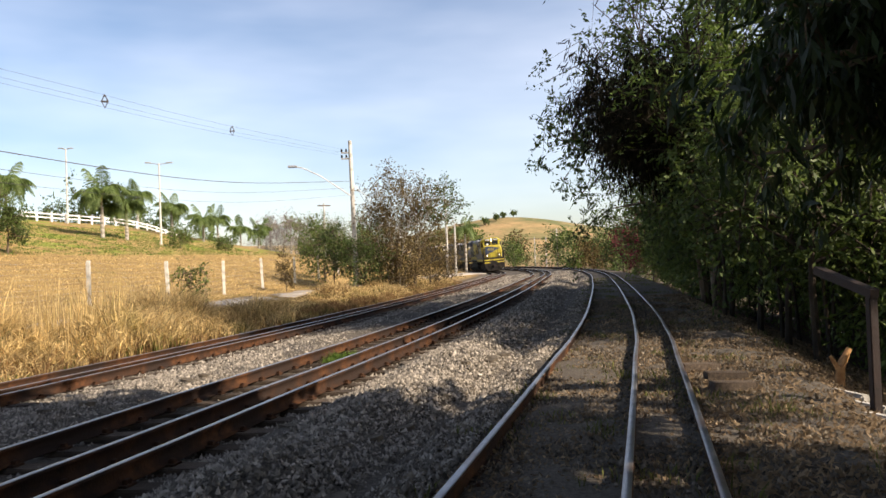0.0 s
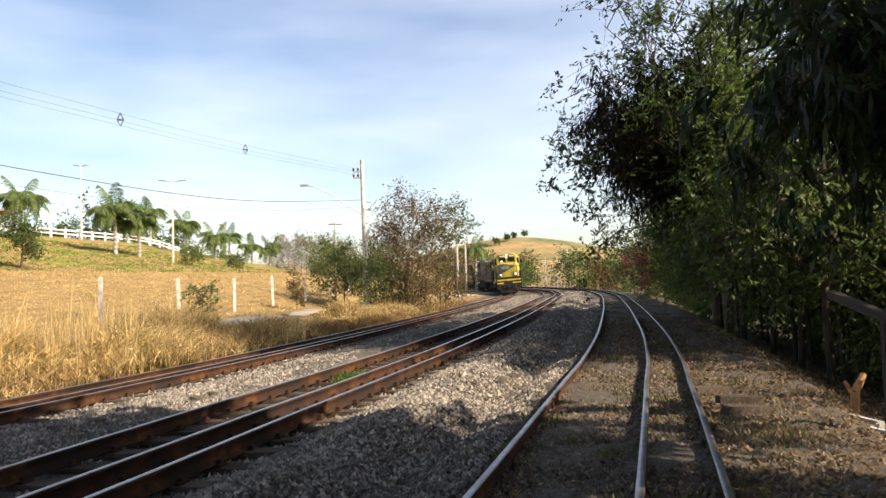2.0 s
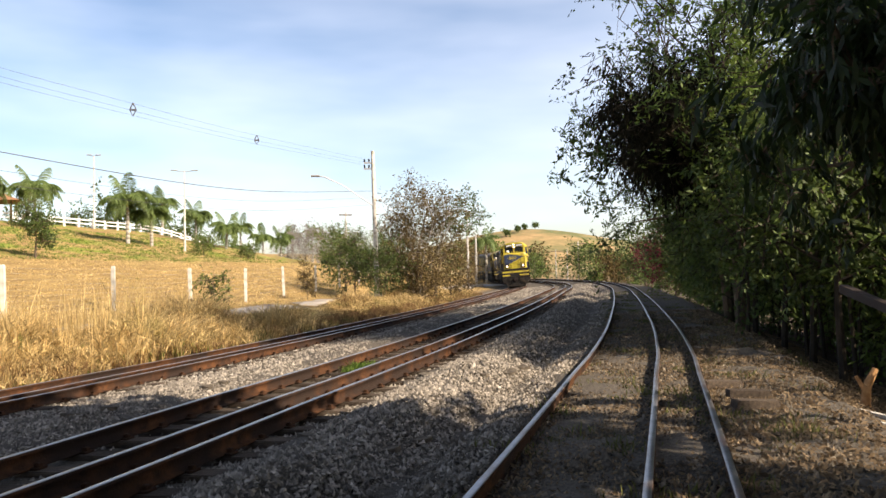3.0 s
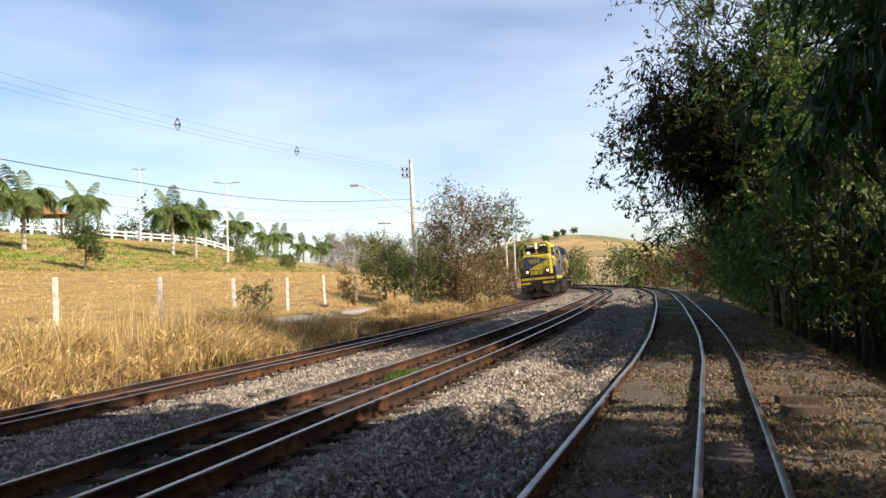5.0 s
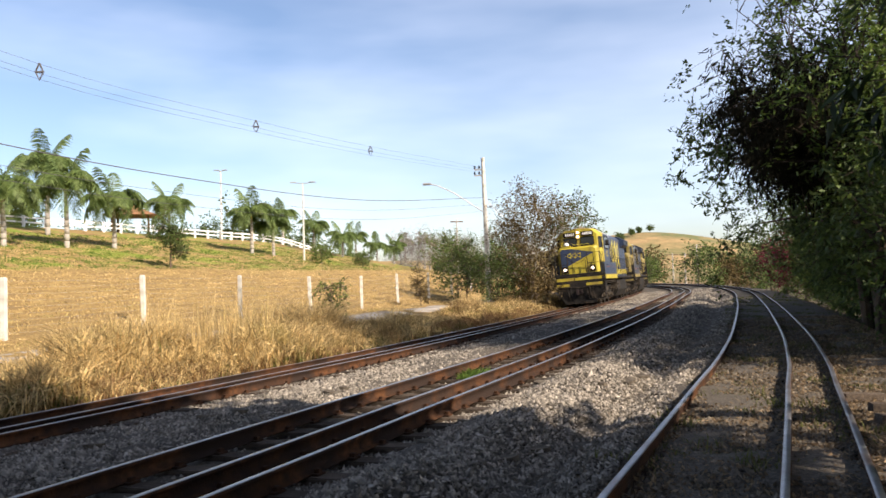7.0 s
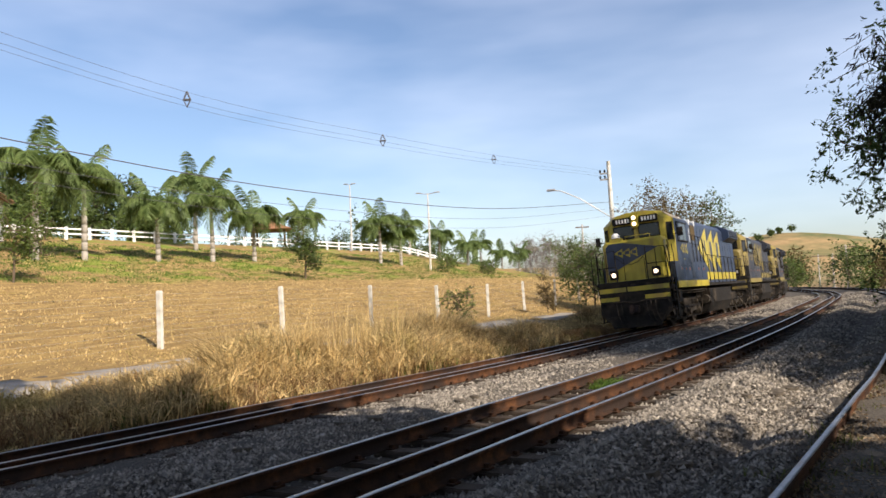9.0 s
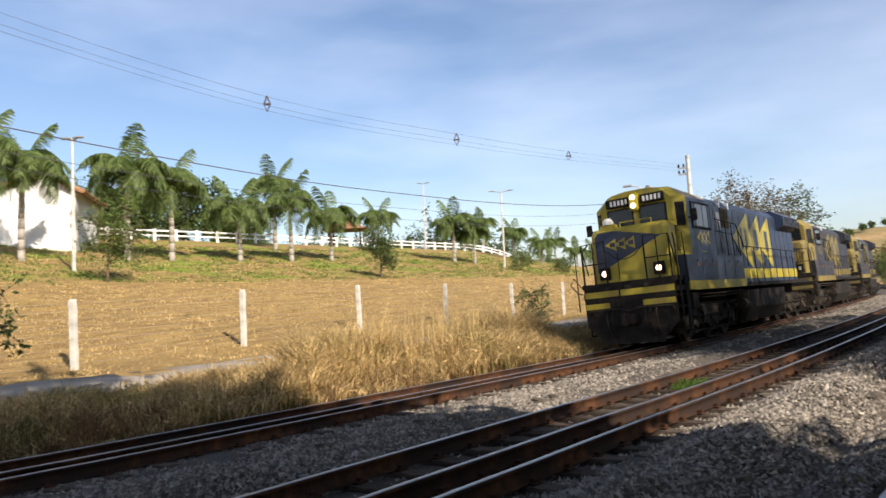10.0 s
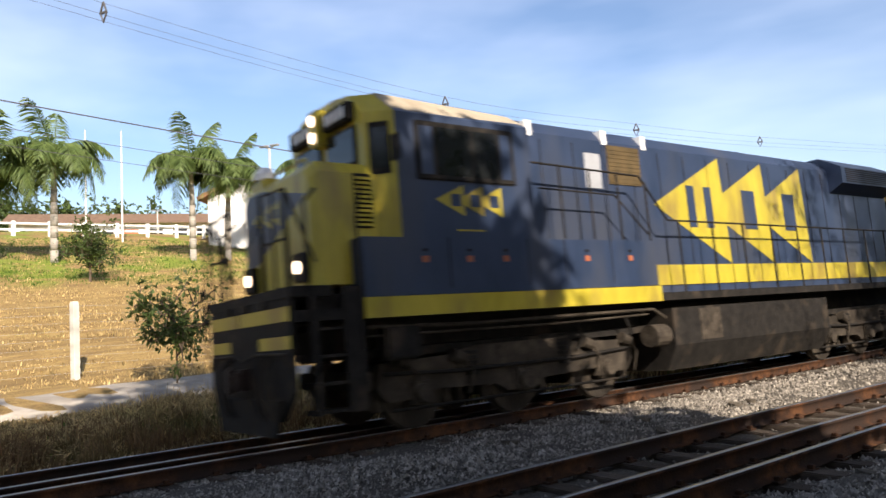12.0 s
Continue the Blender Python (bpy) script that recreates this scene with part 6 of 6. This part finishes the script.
x, y, z = scatter(5600, _g, -4, 62, lane_edge, lambda y: along_x(MAIN, y) - 1.55, 1.35)
tall = 0.55 + 0.75 * smooth01(np.sin(x * 1.7 + y * 0.45) + np.sin(y * 0.9 - x * 0.6) * 0.8, -0.6, 1.6)
tall *= 0.36 + 0.72 * smooth01(y, 7.5, 13)
tall *= 0.80 + 0.20 * np.maximum(smooth01(x - lane_edge(y), 0.2, 1.8), smooth01(y, 20, 26))
tall *= 0.5 + 0.5 * smooth01(along_x(MAIN, y) - x, 1.6, 3.0)
tall *= 0.62 + 0.38 * (1 - smooth01(y, 22, 34))
tall *= 1 - 0.72 * smooth01(y, 25.5, 29) * (1 - smooth01(y, 35.5, 38.5))
brown = _g.uniform(0, 1, len(x)) < 0.14 + 0.5 * (1 - smooth01(y, 7.0, 10.5)) + 0.5 * smooth01(y, 24, 30)
clumps = np.stack([x, y, z], 1)
grass("dry_grass", "tall straw-coloured dry grass between track and lane", clumps[~brown], tall[~brown], _g, M_GRASSDRY, 18, 0.26, 0.013, 1.4)
grass("withered_grass", "brown withered grass among the straw", clumps[brown], tall[brown] * 0.85, _g, M_GRASSBROWN, 22, 0.22, 0.010, 1.0)
pick = _g.integers(0, len(x), 42000)
c = clumps[pick] + np.stack([_g.normal(0, 0.17, len(pick)), _g.normal(0, 0.17, len(pick)), tall[pick] * _g.uniform(0.08, 0.85, len(pick))], 1)
v, f = leaf_soup(c, _g, 0.20, 0.024, 0.1)
soup("dry_grass_leaves", v, f, M_GRASSDRY, "stuff", "crisp curled dry leaves on the grass stalks", "grass")
sel = _g.uniform(0, 1, len(x)) < 0.10
grass("grass_plumes", "thin dry seed stalks above the grass", clumps[sel], tall[sel] * 1.55, _g, M_GRASSDRY, 6, 0.12, 0.006, 0.25)
# a stand of tall reed-like stalks where the verge is widest
ry = _g.uniform(16.5, 20.5, 70)
rx = along_x(MAIN, ry) - _g.uniform(3.2, 5.4, 70)
grass("tall_stalks", "stand of tall pale dry stalks in the verge", np.stack([rx, ry, terrain(rx, ry)[0]], 1), _g.uniform(1.2, 2.0, 70), _g, M_GRASSDRY, 9, 0.2, 0.008, 0.35)
sel = _g.uniform(0, 1, len(x)) < 0.16
grass("green_weeds", "green weeds among the dry grass", np.stack([x, y, z], 1)[sel], tall[sel] * 0.62, _g, M_GRASSGREEN, 18, 0.22, 0.015, 0.7)
x3, y3, z3 = scatter(1500, _g, -4, 62, lambda y: along_x(MAIN, y) - 2.9, lambda y: along_x(MAIN, y) - 1.45, 1.35)
grass("brown_weeds", "low reddish-brown weeds along the main track", np.stack([x3, y3, z3], 1), _g.uniform(0.18, 0.5, len(x3)), _g, M_GRASSBROWN, 22, 0.2, 0.010, 0.9)
# short tufts on the bank
n = 22000
uu, vv = _g.uniform(-1.6, 30, n), _g.uniform(-2, 70, n)
x, y = -0.98 * (uu + 19) + 0.2 * vv, 0.2 * (uu + 19) + 0.98 * vv
z = terrain(x, y)[0]
green = (uu > 13) & (_g.uniform(0, 1, n) < 0.5)
grass("bank_tufts", "short dry tufts on the grassy bank", np.stack([x, y, z], 1)[~green], _g.uniform(0.03, 0.13, (~green).sum()), _g, M_GRASSDRY, 7, 0.3, 0.014, 0.9)
grass("lawn_tufts", "short green tufts on the lawn", np.stack([x, y, z], 1)[green], _g.uniform(0.05, 0.18, green.sum()), _g, M_GRASSGREEN, 8, 0.3, 0.016, 0.8)
# weeds in the siding and a tuft between the middle rails
x, y, z = scatter(1100, _g, 3, 48, lambda y: along_x(SIDING, y) - 1.2, lambda y: along_x(SIDING, y) + 2.6, 1.2)
keep = (np.sin(x * 3.1 + y * 0.8) + _g.uniform(-1, 1, len(x)) > 0.3) & (_g.uniform(0, 1, len(x)) < 1.4 - 0.4 * (x - along_x(SIDING, y)))
grass("siding_weeds", "low green weeds between the siding rails", np.stack([x, y, z], 1)[keep], _g.uniform(0.04, 0.13, keep.sum()), _g, M_GRASSOLIVE, 22, 0.2, 0.006, 1.1)
tx, ty = float(along_x(CENTRE, 13.6)) - 0.28, 13.6
tuft = np.array([[tx + dx, ty + dy, -0.27] for dx in (-0.18, 0, 0.15) for dy in (-0.35, -0.1, 0.15, 0.4)])
grass("rail_tuft", "bright green weed tuft between the rails", tuft, np.full(len(tuft), 0.15), _g, M_GRASSGREEN, 40, 0.16, 0.008, 1.2)


def stones(name, label, x, y, z, size, rng, material):
    """Sharp crushed stones: jittered four-sided chips bedded in the ground."""
    base = np.array([(1, 0, -0.5), (-1, 0, -0.5), (0, 1, -0.5), (0, -1, -0.5), (0, 0, 0.9)], float)
    tri = np.array([(0, 2, 4), (2, 1, 4), (1, 3, 4), (3, 0, 4)])
    n = len(x)
    v = base[None] * rng.uniform(0.7, 1.3, (n, 5, 1)) + 0.28 * rng.standard_normal((n, 5, 3))
    v = v * rng.uniform(0.55, 1.3, (n, 1, 3)) * size[:, None, None]
    a = rng.uniform(0, 2 * np.pi, n)
    t = rng.uniform(-0.5, 0.5, n)
    c, s = np.cos(t)[:, None], np.sin(t)[:, None]
    vy, vz = v[:, :, 1] * c - v[:, :, 2] * s, v[:, :, 1] * s + v[:, :, 2] * c
    c, s = np.cos(a)[:, None], np.sin(a)[:, None]
    vx, vy = v[:, :, 0] * c - vy * s, v[:, :, 0] * s + vy * c
    v = np.stack([vx + x[:, None], vy + y[:, None], vz + z[:, None]], 2)
    f = (tri[None] + (np.arange(n) * 5)[:, None, None]).reshape(-1, 3)
    soup(name, v.reshape(-1, 3), f, material, "stuff", label, "stones")


def ballast(n, y0, y1, power):
    x, y, z = scatter(n, _g, y0, y1, lambda y: along_x(MAIN, y) - 1.75, lambda y: along_x(SIDING, y) - 1.05, power)
    dm, dc = np.abs(x - along_x(MAIN, y)), np.abs(x - along_x(CENTRE, y))
    # shoulders stand a little proud, fewer stones on the sleepers
    keep = _g.uniform(0, 1, n) < np.where((dc < 0.95) | (dm < 0.75), 0.16, 1.0)
    size = _g.uniform(0.013, 0.030, n) * np.where(_g.uniform(0, 1, n) < 0.03, 1.7, 1.0)
    return x[keep], y[keep], (z + _g.uniform(-0.02, 0.03, n) + 0.05 * smooth01(np.abs(dc - 2.1), 0.9, 0.1) * (x > along_x(CENTRE, y)))[keep], size[keep]


x1, y1, z1, s1 = ballast(105000, 2.2, 13, 1.0)
x2, y2, z2, s2 = ballast(56000, 13, 38, 1.5)
x4, y4, z4, s4 = ballast(26000, 38, 80, 1.3)
x5, y5, z5, s5 = ballast(26000, -4, 2.2, 1.0)
x2, y2, z2, s2 = np.concatenate([x2, x4, x5]), np.concatenate([y2, y4, y5]), np.concatenate([z2, z4, z5]), np.concatenate([s2, s4 * 1.6, s5])
stones("ballast", "pale grey crushed stone ballast between the tracks", np.concatenate([x1, x2]), np.concatenate([y1, y2]), np.concatenate([z1, z2]), np.concatenate([s1, s2 * 1.25]), _g, M_ROCK)
x, y, z = scatter(42000, _g, 2.2, 24, lambda y: along_x(SIDING, y) - 2.3, lambda y: along_x(SIDING, y) + 1.9, 1.35)
stones("dirt_stones", "small stones in the dirt of the siding", x, y, z + 0.012, _g.uniform(0.009, 0.027, len(x)) * np.where(_g.uniform(0, 1, len(x)) < 0.02, 1.9, 1.0), _g, M_DIRTROCK)
# dark flat slabs lying on the ballast
_sl = random.Random(9)
for k in range(26):
    ya = _sl.uniform(5.2, 12.5)
    xa = float(along_x(CENTRE, ya)) + _sl.uniform(1.25, 2.9) if k < 20 else float(along_x(CENTRE, ya)) - _sl.uniform(1.5, 3.0)
    a, b = _sl.uniform(0.10, 0.24), _sl.uniform(0.06, 0.12)
    bm = bmesh.new()
    prism(bm, [(a * math.cos(i * math.pi / 3.5) * _sl.uniform(0.75, 1.1), b * math.sin(i * math.pi / 3.5) * _sl.uniform(0.75, 1.1)) for i in range(7)], -0.03, 0.018, "z")
    ob = tagged(obj("flat_stone", bm, M_DIRTROCK), "dark flat broken stone lying on the ballast", "stone", "flat stones")
    ob.matrix_basis = pose(xa, ya, height(xa, ya) + 0.035, _sl.uniform(-8, 8), _sl.uniform(-8, 8), _sl.uniform(0, 180))
# leaf litter on the slope at the wood's edge
x, y, z = scatter(26000, _g, 3, 26, lambda y: along_x(SIDING, y) + 0.9, lambda y: along_x(SIDING, y) + 4.2, 1.3)
v, f = leaf_soup(np.stack([x, y, z + _g.uniform(0.005, 0.03, len(x))], 1), _g, 0.085, 0.03, -0.1)
v[:, 2] = np.maximum(v[:, 2], np.repeat(z, 4) + 0.004)
soup("leaf_litter", v, f, M_LITTER, "stuff", "dry brown fallen leaves on the slope", "fallen leaves")
x, y, z = scatter(12000, _g, 2.4, 26, lambda y: along_x(SIDING, y) - 1.0, lambda y: along_x(SIDING, y) + 1.0, 1.3)
v, f = leaf_soup(np.stack([x, y, z + _g.uniform(0.005, 0.03, len(x))], 1), _g, 0.055, 0.024, -0.1)
soup("scattered_leaves", v, f, M_LITTER, "stuff", "scattered dry leaves between the siding rails", "fallen leaves")
# dry twigs on the slope and along the siding
x, y, z = scatter(1500, _g, 2.6, 18, lambda y: along_x(SIDING, y) - 1.3, lambda y: along_x(SIDING, y) + 3.9, 1.3)
v, f = leaf_soup(np.stack([x, y, z + 0.02], 1), _g, 0.30, 0.010, 0.0)
v[:, 2] = np.repeat(z + 0.012, 4) + (v[:, 2] - np.repeat(z + 0.02, 4)) * 0.08 + np.tile([0, 0.006, 0, 0.006], len(z))
soup("twigs", v, f, M_LITTER, "stuff", "thin dry twigs strewn along the siding", "twigs")
# pale cut branch standing at the slope's edge
bm = bmesh.new()
rod(bm, (0, 0, -0.12), (0.03, 0, 0.24), 0.06, 0.05, 9)
rod(bm, (0.03, 0, 0.24), (0.15, 0.02, 0.44), 0.05, 0.035, 9)
rod(bm, (0.02, 0, 0.18), (-0.07, 0.03, 0.36), 0.035, 0.02, 8)
ob = tagged(obj("cut_branch", bm, M_CUTWOOD), "pale orange cut branch stub at the slope edge", "branch")
ob.matrix_basis = pose(4.55, 8.6, height(4.55, 8.6))


# ---- what moves ----
_seg = np.linalg.norm(np.diff(MAIN, axis=0), axis=1)
MAIN_S = np.concatenate([[0], np.cumsum(_seg)])


def on_main(s):
    return Vector((np.interp(s, MAIN_S, MAIN[:, 0]), np.interp(s, MAIN_S, MAIN[:, 1]), Z_MAIN))


S_END, SPEED = float(np.interp(5.75, MAIN[:, 1], MAIN_S)), 8.2


def train_pose(front, length, inset):
    """Pose of a vehicle whose front end is at that distance along the line: it sits on its two bogies."""
    a, b = on_main(front + inset), on_main(front + length - inset)
    mid, d = (a + b) / 2, a - b
    return pose(mid.x, mid.y, mid.z, 0, -CANT_MAIN, math.degrees(math.atan2(d.y, d.x)) + 90)


def motions():
    for vehicle, lag, length, inset in VEHICLES:
        rows = []
        for k in range(25):
            t = k * 0.5
            rows.append((t, train_pose(S_END + (12.0 - t) * SPEED + lag, length, inset)))
        walk(vehicle, rows)
    # the wheels roll: 0.5 m radius
    for wheel, y in WHEELSETS:
        walk(wheel, [(k * 0.05, pose(0, y, 0.50, math.degrees(k * 0.05 * SPEED / 0.5))) for k in range(241)])


motions()
